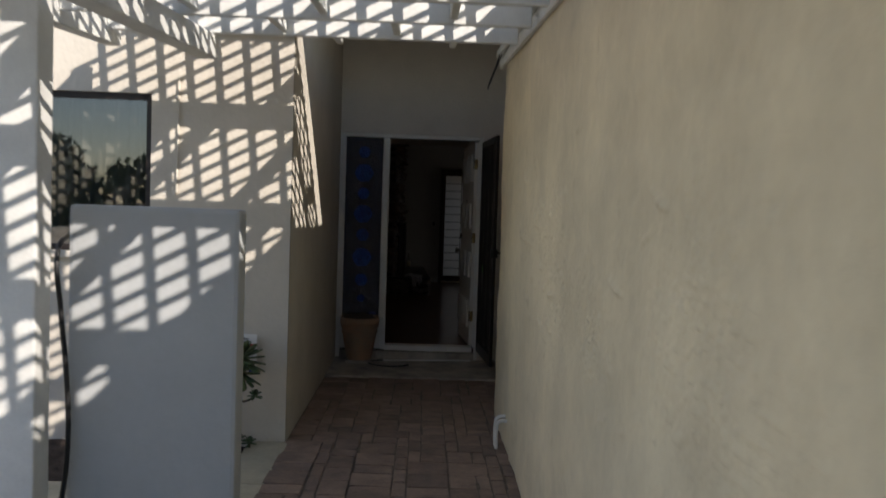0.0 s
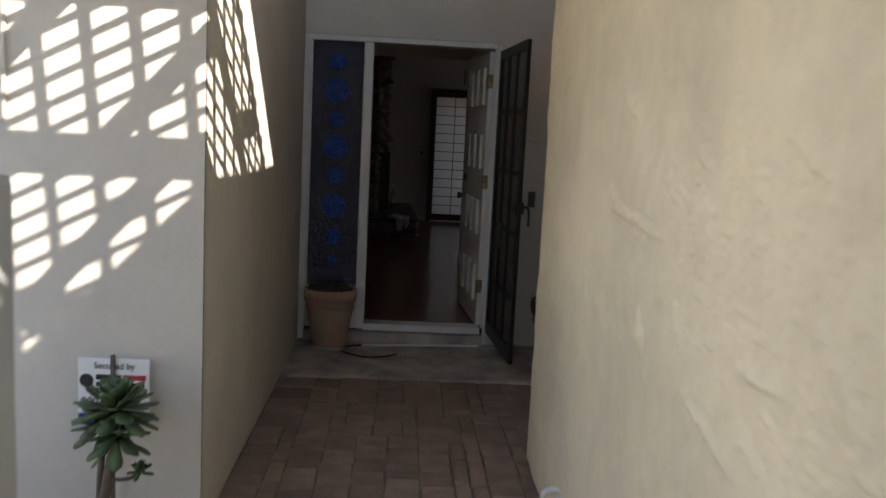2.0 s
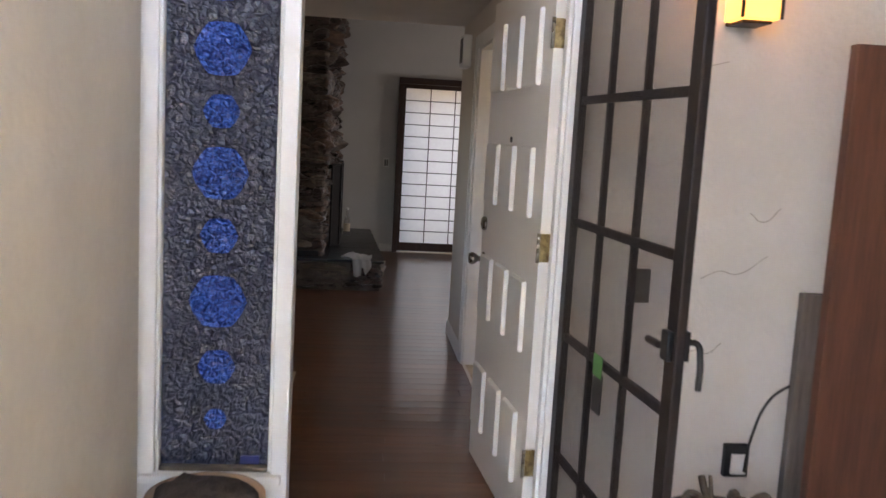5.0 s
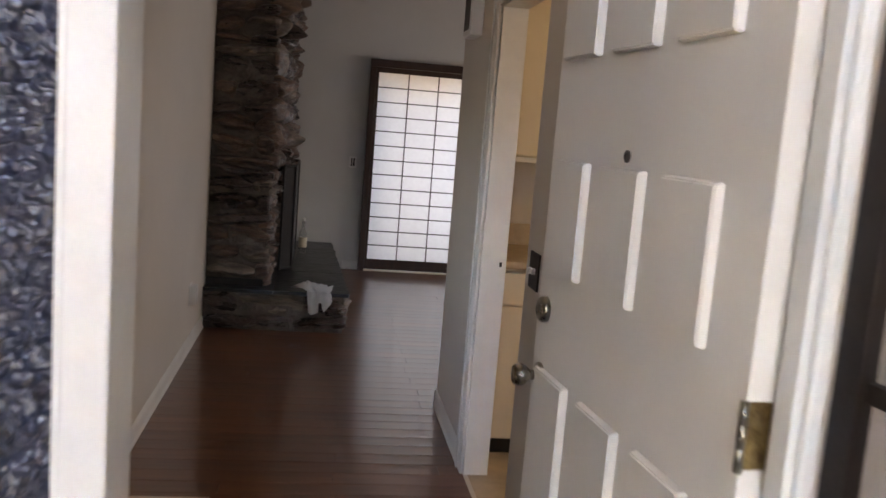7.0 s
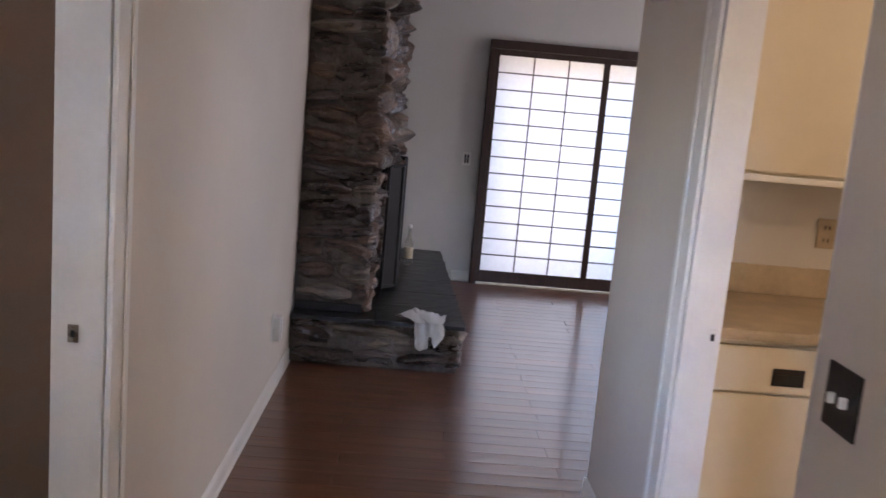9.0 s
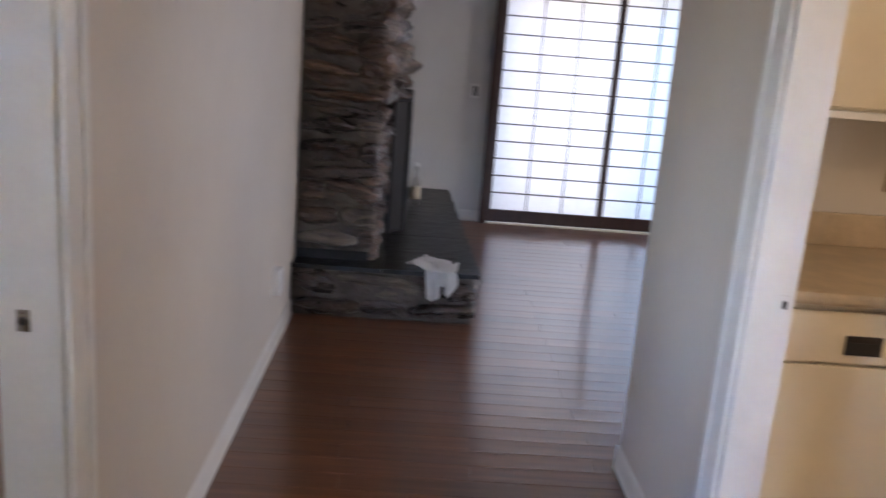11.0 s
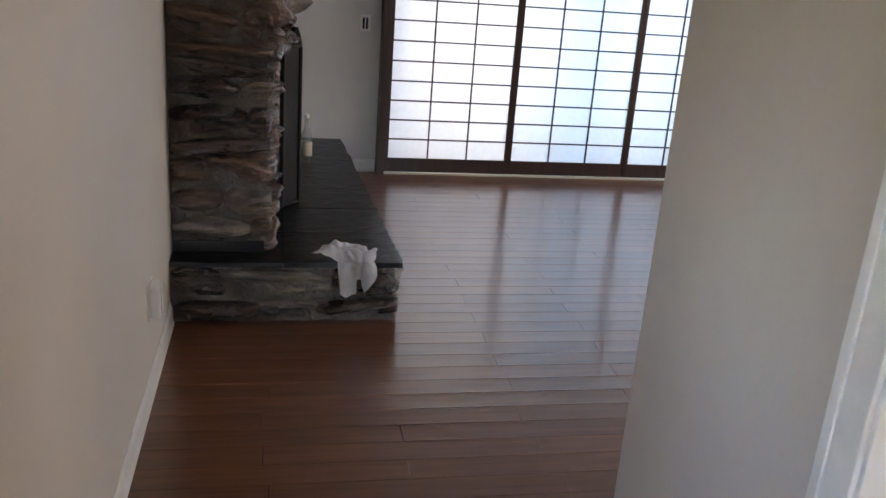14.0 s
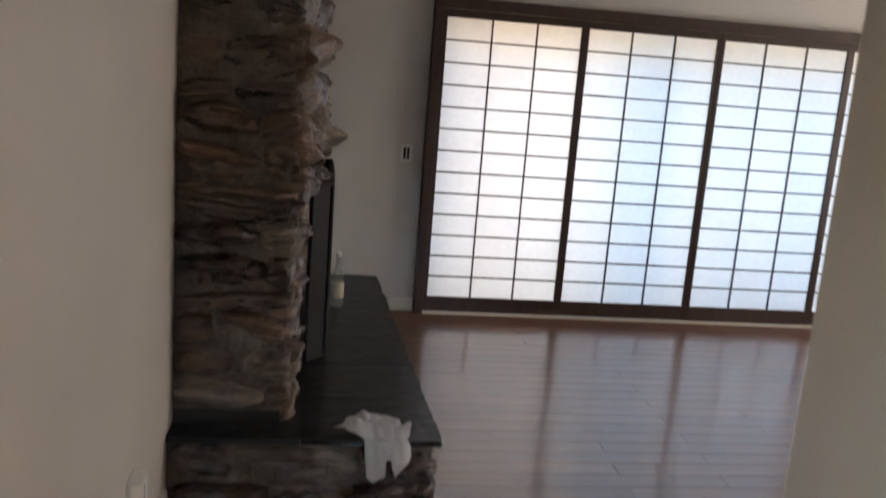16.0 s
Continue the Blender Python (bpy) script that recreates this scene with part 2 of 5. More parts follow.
def paper(name):
    m = bpy.data.materials.new(name)
    m.use_nodes = True
    n, L = m.node_tree.nodes, m.node_tree.links
    n.remove(n["Principled BSDF"])
    tc = n.new("ShaderNodeTexCoord")
    ns = n.new("ShaderNodeTexNoise")
    ns.inputs["Scale"].default_value, ns.inputs["Detail"].default_value = 30, 6
    L.new(tc.outputs["Object"], ns.inputs["Vector"])
    mr = n.new("ShaderNodeMapRange")
    mr.inputs[3].default_value, mr.inputs[4].default_value = 0.82, 0.95
    L.new(ns.outputs[0], mr.inputs[0])
    cb = n.new("ShaderNodeCombineColor")
    for k in range(3):
        L.new(mr.outputs[0], cb.inputs[k])
    tr = n.new("ShaderNodeBsdfTranslucent")
    df = n.new("ShaderNodeBsdfDiffuse")
    mx = n.new("ShaderNodeMixShader")
    mx.inputs[0].default_value = 0.35
    L.new(cb.outputs[0], tr.inputs[0])
    L.new(cb.outputs[0], df.inputs[0])
    L.new(tr.outputs[0], mx.inputs[1])
    L.new(df.outputs[0], mx.inputs[2])
    L.new(mx.outputs[0], n["Material Output"].inputs[0])
    return m


M["paper"] = paper("rice_paper")


def hammered(name, base, depth, pale=None):
    """Obscure glass with a pebbled relief."""
    m = bpy.data.materials.new(name)
    m.use_nodes = True
    n, L = m.node_tree.nodes, m.node_tree.links
    p = n["Principled BSDF"]
    p.inputs["Base Color"].default_value = (*base, 1)
    p.inputs["Roughness"].default_value = 0.18
    p.inputs["Specular IOR Level"].default_value = 0.75
    tc = n.new("ShaderNodeTexCoord")
    v = n.new("ShaderNodeTexVoronoi")
    v.inputs["Scale"].default_value = 54
    ns = n.new("ShaderNodeTexNoise")
    ns.inputs["Scale"].default_value = 30
    ad = n.new("ShaderNodeMixRGB")
    ad.blend_type = 'LINEAR_LIGHT'
    ad.inputs[0].default_value = 0.03
    L.new(tc.outputs["Object"], ns.inputs["Vector"])
    L.new(tc.outputs["Object"], ad.inputs[1])
    L.new(ns.outputs[1], ad.inputs[2])
    L.new(ad.outputs[0], v.inputs["Vector"])
    bp = n.new("ShaderNodeBump")
    bp.inputs["Strength"].default_value, bp.inputs["Distance"].default_value = depth, 0.014
    bp.invert = True
    L.new(v.outputs[0], bp.inputs["Height"])
    L.new(bp.outputs[0], p.inputs["Normal"])
    if pale:
        # a mosaic of darker and paler blue in the cast glass
        e = n.new("ShaderNodeTexVoronoi")
        e.inputs["Scale"].default_value = 75
        L.new(ad.outputs[0], e.inputs["Vector"])
        mr = n.new("ShaderNodeMapRange")
        mr.inputs[1].default_value, mr.inputs[2].default_value = 0.2, 0.75
        L.new(e.outputs[0], mr.inputs[0])
        mx = n.new("ShaderNodeMix")
        mx.data_type = 'RGBA'
        L.new(mr.outputs[0], mx.inputs[0])
        mx.inputs[6].default_value = (*pale, 1)
        mx.inputs[7].default_value = (*base, 1)
        L.new(mx.outputs[2], p.inputs["Base Color"])
    return m


M["glass_dark"] = hammered("obscure_glass", (0.022, 0.027, 0.05), 0.6)
M["glass_blue"] = hammered("blue_obscure_glass", (0.007, 0.026, 0.15), 1.0, (0.030, 0.105, 0.46))

# ---------------------------------------------------------------- mesh helpers


def mesh_ob(name, bm, m, parent=None, smooth=False):
    me = bpy.data.meshes.new(name)
    bm.normal_update()
    bm.to_mesh(me)
    bm.free()
    for k in (m if isinstance(m, (list, tuple)) else [m]):
        me.materials.append(M[k] if isinstance(k, str) else k)
    if smooth:
        for f in me.polygons:
            f.use_smooth = True
    ob = new(name, me)
    if parent:
        ob.parent = parent
    return ob


def add_box(bm, lo, hi, bevel=0.0, mi=0):
    r = bmesh.ops.create_cube(bm, size=1.0)
    vs = r["verts"]
    for v in vs:
        v.co = Vector([lo[k] + (v.co[k] + 0.5) * (hi[k] - lo[k]) for k in range(3)])
    fs = {f for v in vs for f in v.link_faces}
    for f in fs:
        f.material_index = mi
    if bevel:
        es = {e for v in vs for e in v.link_edges}
        bmesh.ops.bevel(bm, geom=list(es), offset=bevel, segments=2, profile=0.6, affect='EDGES', clamp_overlap=True)
    return vs


def box(name, lo, hi, m, bevel=0.0, parent=None):
    bm = bmesh.new()
    add_box(bm, lo, hi, bevel)
    return mesh_ob(name, bm, m, parent)


def boxes(name, items, m, bevel=0.0, parent=None):
    bm = bmesh.new()
    for lo, hi in items:
        add_box(bm, lo, hi, bevel)
    return mesh_ob(name, bm, m, parent)


def lathe(name, profile, m, seg=32, parent=None, cap=False):
    bm = bmesh.new()
    rings = []
    for r, z in profile:
        rings.append([bm.verts.new((r * math.cos(2 * math.pi * k / seg), r * math.sin(2 * math.pi * k / seg), z)) for k in range(seg)])
    for a, b in zip(rings, rings[1:]):
        for k in range(seg):
            bm.faces.new((a[k], a[(k + 1) % seg], b[(k + 1) % seg], b[k]))
    bm.faces.new(rings[0][::-1])
    bm.faces.new(rings[-1])
    bmesh.ops.recalc_face_normals(bm, faces=bm.faces[:])
    return mesh_ob(name, bm, m, parent, smooth=True)


def tube(name, pts, r, m, parent=None, cyclic=False, bend='AUTO'):
    cu = bpy.data.curves.new(name, 'CURVE')
    cu.dimensions, cu.bevel_depth, cu.bevel_resolution, cu.use_fill_caps = '3D', r, 3, True
    sp = cu.splines.new('BEZIER')
    sp.bezier_points.add(len(pts) - 1)
    for q, c in zip(sp.bezier_points, pts):
        q.co = c
        q.handle_left_type = q.handle_right_type = bend
    sp.use_cyclic_u = cyclic
    tmp = bpy.data.objects.new(name, cu)
    me = bpy.data.meshes.new_from_object(tmp)
    bpy.data.objects.remove(tmp)
    me.materials.clear()
    me.materials.append(M[m])
    for f in me.polygons:
        f.use_smooth = True
    ob = new(name, me)
    if parent:
        ob.parent = parent
    return ob


def root(name, place, label, category, group="", turn=0.0):
    ob = new(name)
    ob.matrix_world = pose(*place, 0, 0, turn)
    return tagged(ob, label, category, group)


def struct(ob, label="", category=""):
    return tagged(ob, label, category, kind="structure")


F = 0.14                    # indoor floor above the paving
XL, XR = -0.531, 0.93       # hall walls
YK = 3.455                  # corner where the hall opens into the living room
YF = 7.82                   # far wall
HALL_H, LIV_H = 2.40, 2.95
PL, PR = -0.487, 0.935      # passage walls outside
YW, YR = -3.13, -2.21       # window wall, end of the passage's high wall


def wall_strip(name, axis, at, thick, lo, hi, z0, z1, holes, m, label, category="wall"):
    """A wall along x or y with rectangular openings (u0, u1, z0, z1) cut through."""
    us = sorted({lo, hi, *[h[0] for h in holes], *[h[1] for h in holes]})
    zs = sorted({z0, z1, *[h[2] for h in holes], *[h[3] for h in holes]})
    solid = {}
    for i, (u0, u1) in enumerate(zip(us, us[1:])):
        for k, (w0, w1) in enumerate(zip(zs, zs[1:])):
            um, zm = (u0 + u1) / 2, (w0 + w1) / 2
            solid[i, k] = not any(h[0] < um < h[1] and h[2] < zm < h[3] for h in holes)
    bm = bmesh.new()
    cache = {}

    def vert(u, d, z):
        key = (round(u, 4), d, round(z, 4))
        if key not in cache:
            w = at + d * thick
            cache[key] = bm.verts.new((u, w, z) if axis == 'x' else (w, u, z))
        return cache[key]
    for (i, k), s in solid.items():
        if not s:
            continue
        u0, u1, w0, w1 = us[i], us[i + 1], zs[k], zs[k + 1]
        bm.faces.new([vert(u0, 0, w0), vert(u1, 0, w0), vert(u1, 0, w1), vert(u0, 0, w1)])
        bm.faces.new([vert(u0, 1, w1), vert(u1, 1, w1), vert(u1, 1, w0), vert(u0, 1, w0)])
        for di, dk, a, b in ((-1, 0, (u0, w0), (u0, w1)), (1, 0, (u1, w1), (u1, w0)), (0, -1, (u1, w0), (u0, w0)), (0, 1, (u0, w1), (u1, w1))):
            if not solid.get((i + di, k + dk), False):
                bm.faces.new([vert(a[0], 0, a[1]), vert(b[0], 0, b[1]), vert(b[0], 1, b[1]), vert(a[0], 1, a[1])])
    bmesh.ops.recalc_face_normals(bm, faces=bm.faces[:])
    return struct(mesh_ob(name, bm, m), label, category)


# ---------------------------------------------------------------- large structure, outside
struct(box("ground", (-300, -400, -0.5), (300, 400, -0.08), "soil"), "dark earth around the house", "ground")
paving = struct(box("pavement", (PL + 0.002, -14, -0.3), (PR, -0.98, -0.008), "sand"), "sandy bed of the clay paving", "pavement")
porch = struct(box("porch_floor", (PL, -0.98, -0.3), (2.3, 0.0, 0.012), "concrete", 0.008), "worn grey concrete porch slab", "porch")
struct(box("pavement_recess", (PR, YR, -0.3), (2.3, -0.98, -0.004), "paver"), "brown clay paving beside the porch", "pavement")
struct(box("pavement_court", (-4.5, -14, -0.3), (-0.80, -5.35, -0.01), "concrete"), "grey concrete court paving", "pavement")


def rough_wall(name, lo, hi, m, label, amp=0.006, cell=0.09, face='-x', lumps=()):
    """A plastered wall whose seen face is uneven like hand-trowelled stucco."""
    bm = bmesh.new()
    add_box(bm, lo, hi, 0.012)
    ob = struct(mesh_ob(name, bm, m), label, "wall")
    ax, sgn = {'-x': (0, -1), '+x': (0, 1), '-y': (1, -1)}[face]
    u = 1 if ax == 0 else 0
    at = lo[ax] if sgn < 0 else hi[ax]
    nu, nz = int((hi[u] - lo[u]) / cell), int((hi[2] - lo[2]) / cell)
    bm = bmesh.new()
    grid = []
    for i in range(nu + 1):
        col = []
        for k in range(nz + 1):
            c = [0, 0, 0]
            c[u] = lo[u] + (hi[u] - lo[u]) * i / nu
            c[2] = max(lo[2], 0) + (hi[2] - max(lo[2], 0)) * k / nz
            h = noise.noise(Vector((c[u] * 1.7, c[2] * 1.3, at))) * 0.6 + noise.noise(Vector((c[u] * 5, c[2] * 4, at + 3))) * 0.35
            edge = min(1.0, 6 * min(i / nu, 1 - i / nu), 12 * min(k / nz + 0.05, 1 - k / nz))
            d = 0.004 + amp * (0.9 + h) * edge
            for (lu, lz, lr, la) in lumps:
                d += la * math.exp(-(((c[u] - lu) / lr) ** 2 + ((c[2] - lz) / (lr * 1.4)) ** 2)) * edge
            c[ax] = at + sgn * d
            col.append(bm.verts.new(c))
        grid.append(col)
    for i in range(nu):
        for k in range(nz):
            bm.faces.new((grid[i][k], grid[i + 1][k], grid[i + 1][k + 1], grid[i][k + 1]))
    bmesh.ops.recalc_face_normals(bm, faces=bm.faces[:])
    want = Vector((0, 0, 0))
    want[ax] = sgn
    bm.normal_update()
    if sum(f.normal.dot(want) for f in bm.faces) < 0:
        bmesh.ops.reverse_faces(bm, faces=bm.faces[:])
    skin = mesh_ob("plaster_skin", bm, m, ob, smooth=True)
    return ob


def trowel_ridge(y, z, y1, z1, wide, high, bend):
    """One curved ridge left by the trowel: a chain of points with a width and a height."""
    steps = max(3, int(math.hypot(y1 - y, z1 - z) / 0.006))
    out = []
    for q in range(steps + 1):
        f = q / steps
        s = math.sin(math.pi * f)
        wob = 0.004 * noise.noise(Vector((q * 0.31, y * 9, z * 9)))
        out.append((y + (y1 - y) * f + bend * s + wob, z + (z1 - z) * f + bend * 0.4 * s + wob, wide * (0.55 + 0.45 * s),
                    high * s ** 0.6 * (0.65 + 0.5 * noise.noise(Vector((q * 0.23, z * 5, y * 5))))))
    return out


def trowel_marks(seed, n, y0, y1, z0, z1):
    """Ridges scattered over the wall."""
    rs = random.Random(seed)
    marks = []
    for k in range(n):
        y, z = rs.uniform(y0, y1), z0 + (z1 - z0) * rs.random() ** 1.2
        a = rs.choice((-0.8, -1.2, -1.0, -1.5, 0.4)) + rs.uniform(-0.3, 0.3)
        ln = rs.uniform(0.04, 0.20)
        marks.append(trowel_ridge(y, z, y - ln * abs(math.cos(a)), z + ln * math.sin(a), rs.uniform(0.007, 0.011), rs.uniform(0.003, 0.013), rs.uniform(-0.03, 0.03)))
    return marks


def trowelled_wall(name, lo, hi, m, label, cell, y0, marks, rough_spots):
    """The passage wall: a block with a finely modelled plaster skin on its -x face."""
    ob = struct(box(name, (lo[0], -5.65, lo[2]), hi, m, 0.012), label, "wall")
    low = 2.615      # wall top lowered out of view to let sun onto the garden wall
    box("lower_stretch", lo, (hi[0], -5.65, low), m, 0.012, ob)
    # fine where the plaster is roughest, coarser beyond
    ys = np.concatenate((np.arange(y0, -7.1, cell * 2.3), np.arange(-7.1, -3.5, cell), np.arange(-3.5, hi[1] - 0.01, cell * 2.3), [hi[1] - 0.004]))
    zs = np.concatenate((np.arange(0.0, 0.85, cell * 2.3), np.arange(0.85, 1.95, cell), np.arange(1.95, hi[2] - 0.02, cell * 2.3), [hi[2] - 0.01]))
    ny, nz = len(ys) - 1, len(zs) - 1
    h = np.zeros((ny + 1, nz + 1))
    patch = np.zeros((ny + 1, nz + 1))
    for sy, sz, sr in rough_spots:
        patch = np.maximum(patch, np.exp(-((ys[:, None] - sy) / sr) ** 2 - ((zs[None, :] - sz) / (sr * 0.8)) ** 2))
    for i in range(ny + 1):
        for k in range(nz + 1):
            q = Vector((ys[i], zs[k], 0))
            h[i, k] = 0.012 * noise.noise(q * 1.3) + 0.007 * noise.noise(q * 4.5) + 0.004 * noise.noise(q * 11) + 0.0016 * noise.noise(q * 34) + 0.010
            if patch[i, k] > 0.06:
                c = noise.noise(Vector((ys[i] * 30, zs[k] * 55, 5))) + 0.8 * noise.noise(Vector((ys[i] * 65, zs[k] * 115, 8)))
                h[i, k] += patch[i, k] * 0.011 * max(0.0, c)
    for ridge in marks:
        ylo, yhi = min(q[0] for q in ridge) - 0.04, max(q[0] for q in ridge) + 0.04
        zlo, zhi = min(q[1] for q in ridge) - 0.04, max(q[1] for q in ridge) + 0.04
        i0, i1 = np.searchsorted(ys, (ylo, yhi))
        k0, k1 = np.searchsorted(zs, (zlo, zhi))
        if i1 <= i0 or k1 <= k0:
            continue
        g = np.zeros((i1 - i0, k1 - k0))
        for my, mz, w, a in ridge:
            dy, dz = ys[i0:i1, None] - my, zs[None, k0:k1] - mz
            # steep on one side, drawn out on the other
            dn = (dy + 0.5 * dz) / w
            dn = np.where(dn > 0, dn * 0.5, dn)
            g = np.maximum(g, a * np.exp(-dn ** 2 - (dz / (w * 1.4)) ** 2))
        h[i0:i1, k0:k1] += g
    fade = np.clip((hi[1] - ys) / 0.05, 0.1, 1)[:, None]
    h *= fade
    drop = 1 - (1 - low / hi[2]) * np.clip((-5.62 - ys) / 0.03, 0, 1)
    verts = [(lo[0] - 0.003 - h[i, k], ys[i], zs[k] * drop[i]) for i in range(ny + 1) for k in range(nz + 1)]
    faces = [(i * (nz + 1) + k, i * (nz + 1) + k + 1, (i + 1) * (nz + 1) + k + 1, (i + 1) * (nz + 1) + k) for i in range(ny) for k in range(nz)]
    me = bpy.data.meshes.new("plaster_skin")
    me.from_pydata(verts, [], faces)
    me.materials.append(M[m])
    me.polygons.foreach_set("use_smooth", [True] * len(faces))
    skin = new("plaster_skin", me)
    skin.parent = ob
    return ob


# the strongest ridges: start and end along the wall, width, height, bend
RIDGES = [(-3.68, 1.754, -3.88, 1.641, 0.011, 0.007, 0.02), (-4.03, 1.842, -4.16, 1.702, 0.010, 0.006, 0.0), (-4.36, 1.586, -4.495, 1.533, 0.010, 0.008, -0.02),
          (-4.16, 1.536, -4.25, 1.441, 0.010, 0.007, 0.01), (-4.90, 1.61, -5.01, 1.539, 0.009, 0.006, 0.02), (-3.61, 1.375, -4.21, 1.335, 0.012, 0.007, 0.03),
          (-4.41, 1.006, -4.75, 0.933, 0.010, 0.009, 0.03), (-4.76, 1.055, -4.87, 0.981, 0.009, 0.009, 0.0), (-4.70, 1.152, -4.97, 1.157, 0.010, 0.008, 0.0),
          (-4.44, 1.26, -4.49, 1.241, 0.010, 0.007, 0.0), (-4.76, 1.228, -4.84, 1.229, 0.009, 0.008, 0.0), (-4.51, 1.167, -4.57, 1.15, 0.010, 0.006, 0.0),
          (-4.01, 1.14, -4.07, 0.998, 0.010, 0.006, 0.0), (-4.74, 1.509, -4.81, 1.477, 0.009, 0.008, 0.01),
          (-6.42, 1.68, -6.60, 1.62, 0.011, 0.008, -0.03), (-6.0, 1.40, -6.2, 1.36, 0.011, 0.006, 0.0), (-3.58, 1.44, -3.80, 1.36, 0.011, 0.007, 0.0)]
trowelled_wall("wall_passage_right", (PR, -14, -0.3), (PR + 0.2, YR, 2.775), "stucco_cream", "tall cream stucco wall with uneven trowelled plaster", 0.007, -8.4,
               [trowel_ridge(*r[:4], r[4] * 0.85, r[5] * 2.6, r[6]) for r in RIDGES] + trowel_marks(5, 130, -7.8, -2.4, 0.1, 2.0),
               [(-4.75, 1.40, 0.45), (-5.05, 1.15, 0.40), (-4.35, 1.42, 0.25), (-5.7, 1.15, 0.30), (-3.9, 1.36, 0.2), (-6.85, 1.36, 0.4), (-7.1, 1.2, 0.3)])
struct(box("wall_passage_return", (PL - 0.2, -0.10, -0.3), (-0.531, 0.0, 3.3), "stucco"), "beige stucco return beside the door frame", "wall")
rough_wall("wall_passage_left", (PL - 0.2, YW + 0.002, -0.3), (PL, -0.10, 3.3), "stucco", "beige stucco side wall of the entry", 0.005, 0.08, '+x')
wall_strip("wall_window", 'x', YW, 0.2, -4.5, PL, -0.3, 3.3, [(-2.35, -1.37, 1.18, 2.18)], "stucco", "beige stucco wall with a window, dappled with lattice shadow")
struct(box("wall_garden_low", (-1.10, -5.03, -0.3), (-0.40, -4.89, 1.485), "stucco_grey", 0.02), "low grey plastered garden wall", "wall")
wall_strip("wall_entry", 'x', 0.0, 0.15, PL - 0.95, 5.35, -0.3, 3.3, [(-0.53, 0.93, 0.0, 2.25)], "entry", "pale plastered entry wall around the door")
struct(box("wall_recess_right", (2.3, YR - 0.2, -0.3), (2.5, 0.0, 3.3), "entry"), "plain plastered recess wall", "wall")
# unseen wall, raised to the roof to block sun from the entry
struct(box("wall_recess_back", (PR + 0.2, YR - 0.2, -0.3), (2.3, YR, 3.3), "stucco_cream"), "plain plastered recess wall", "wall")
struct(box("roof_porch", (-4.5, -3.60, 3.3), (2.5, 0.15, 3.42), "roof"), "flat porch roof with an eave", "roof")
# white reflector under the roof, added to brighten the porch
struct(box("ceiling_porch", (PL - 0.2, -3.58, 3.286), (2.3, -0.002, 3.298), "ceiling"), "unseen white sheet added to bounce light into the porch", "ceiling")
struct(box("roof_house", (-5, 0.16, 3.35), (6, 9, 3.5), "roof"), "flat house roof", "roof")
struct(box("wall_court_left", (-4.7, -14, -0.3), (-4.5, 0.0, 1.1), "stucco"), "plain stucco court wall", "wall")
struct(box("wall_street", (-4.5, -14.2, -0.3), (PR + 0.2, -14, 1.6), "stucco"), "plain stucco street wall", "wall")

# ---------------------------------------------------------------- large structure, inside
struct(box("floor", (-3, 0.02, -0.3), (5.2, YF, F - 0.012), "sub"), "dark gaps under the plank floor", "floor")
wall_strip("wall_hall_left", 'y', XL - 0.12, 0.12, 0.15, YF, 0, 3.3, [(1.25, 2.07, F, F + 2.03)], "wall", "off-white painted hall wall")
wall_strip("wall_hall_right", 'y', XR, 0.11, 0.15, YK, 0, 3.3, [(1.72, 2.53, F, F + 2.03)], "wall", "off-white painted hall wall with a kitchen doorway")
struct(box("wall_kitchen_back", (XR + 0.11, YK - 0.12, 0), (5.2, YK, 3.3), "wall"), "painted wall between kitchen and living room", "wall")
wall_strip("wall_far", 'x', YF, 0.15, XL - 0.12, 5.2, 0, 3.3, [(0.74, 4.66, F + 0.02, 2.24)], "wall_far", "grey-white painted far wall of the living room")
# the opening is cut only to hold the added living room lamp
wall_strip("wall_living_right", 'y', 5.2, 0.15, 0.15, YF + 0.15, 0, 3.3, [(4.7, 6.7, 0.9, 2.3)], "wall_far", "plain painted wall with an opening made for the fill lamp")
struct(box("wall_kitchen_right", (3.5, 0.15, 0), (3.6, YK - 0.12, 3.3), "wall"), "plain painted kitchen wall", "wall")
# added blocker: stops sun entering the living room opening
struct(box("wall_neighbour", (6.8, 1, -0.3), (7.0, 10, 5.0), "stucco"), "unseen plain stucco wall added to keep the sun out", "wall")
# added roof and end walls that dim the sky behind the shoji paper
struct(box("roof_patio", (-2, YF + 0.16, 2.75), (8, 10.6, 2.85), "roof"), "unseen flat roof added to shut sky light off the shoji", "roof")
struct(box("wall_patio_left", (-2.1, YF + 0.16, -0.3), (-2, 10.6, 2.85), "stucco"), "unseen plain end wall added to shut out sky light", "wall")
struct(box("wall_patio_right", (8, YF + 0.16, -0.3), (8.1, 10.6, 2.85), "stucco"), "unseen plain end wall added to shut out sky light", "wall")
# opening made just for the side room's fill lamp
wall_strip("wall_side_room", 'y', -1.42, 0.1, 0.15, 3.0, 0, 3.3, [(0.42, 1.08, 1.02, 1.98)], "side_paint", "plain tan wall of a side room with an opening for the fill lamp")
struct(box("wall_side_room_end", (-1.32, 2.9, 0), (XL - 0.12, 3.0, 3.3), "side_paint"), "plain tan wall of a side room", "wall")
struct(box("ceiling_hall", (XL - 0.0, 0.15, HALL_H), (XR, YK, HALL_H + 0.12), "ceiling"), "low painted hall ceiling", "ceiling")
struct(box("ceiling_header", (XL, YK - 0.12, HALL_H + 0.12), (XR, YK, 3.3), "ceiling"), "painted header above the hall's end", "ceiling")
struct(box("ceiling_living", (XL, YK, LIV_H), (5.2, YF, LIV_H + 0.1), "ceiling"), "painted living room ceiling", "ceiling")
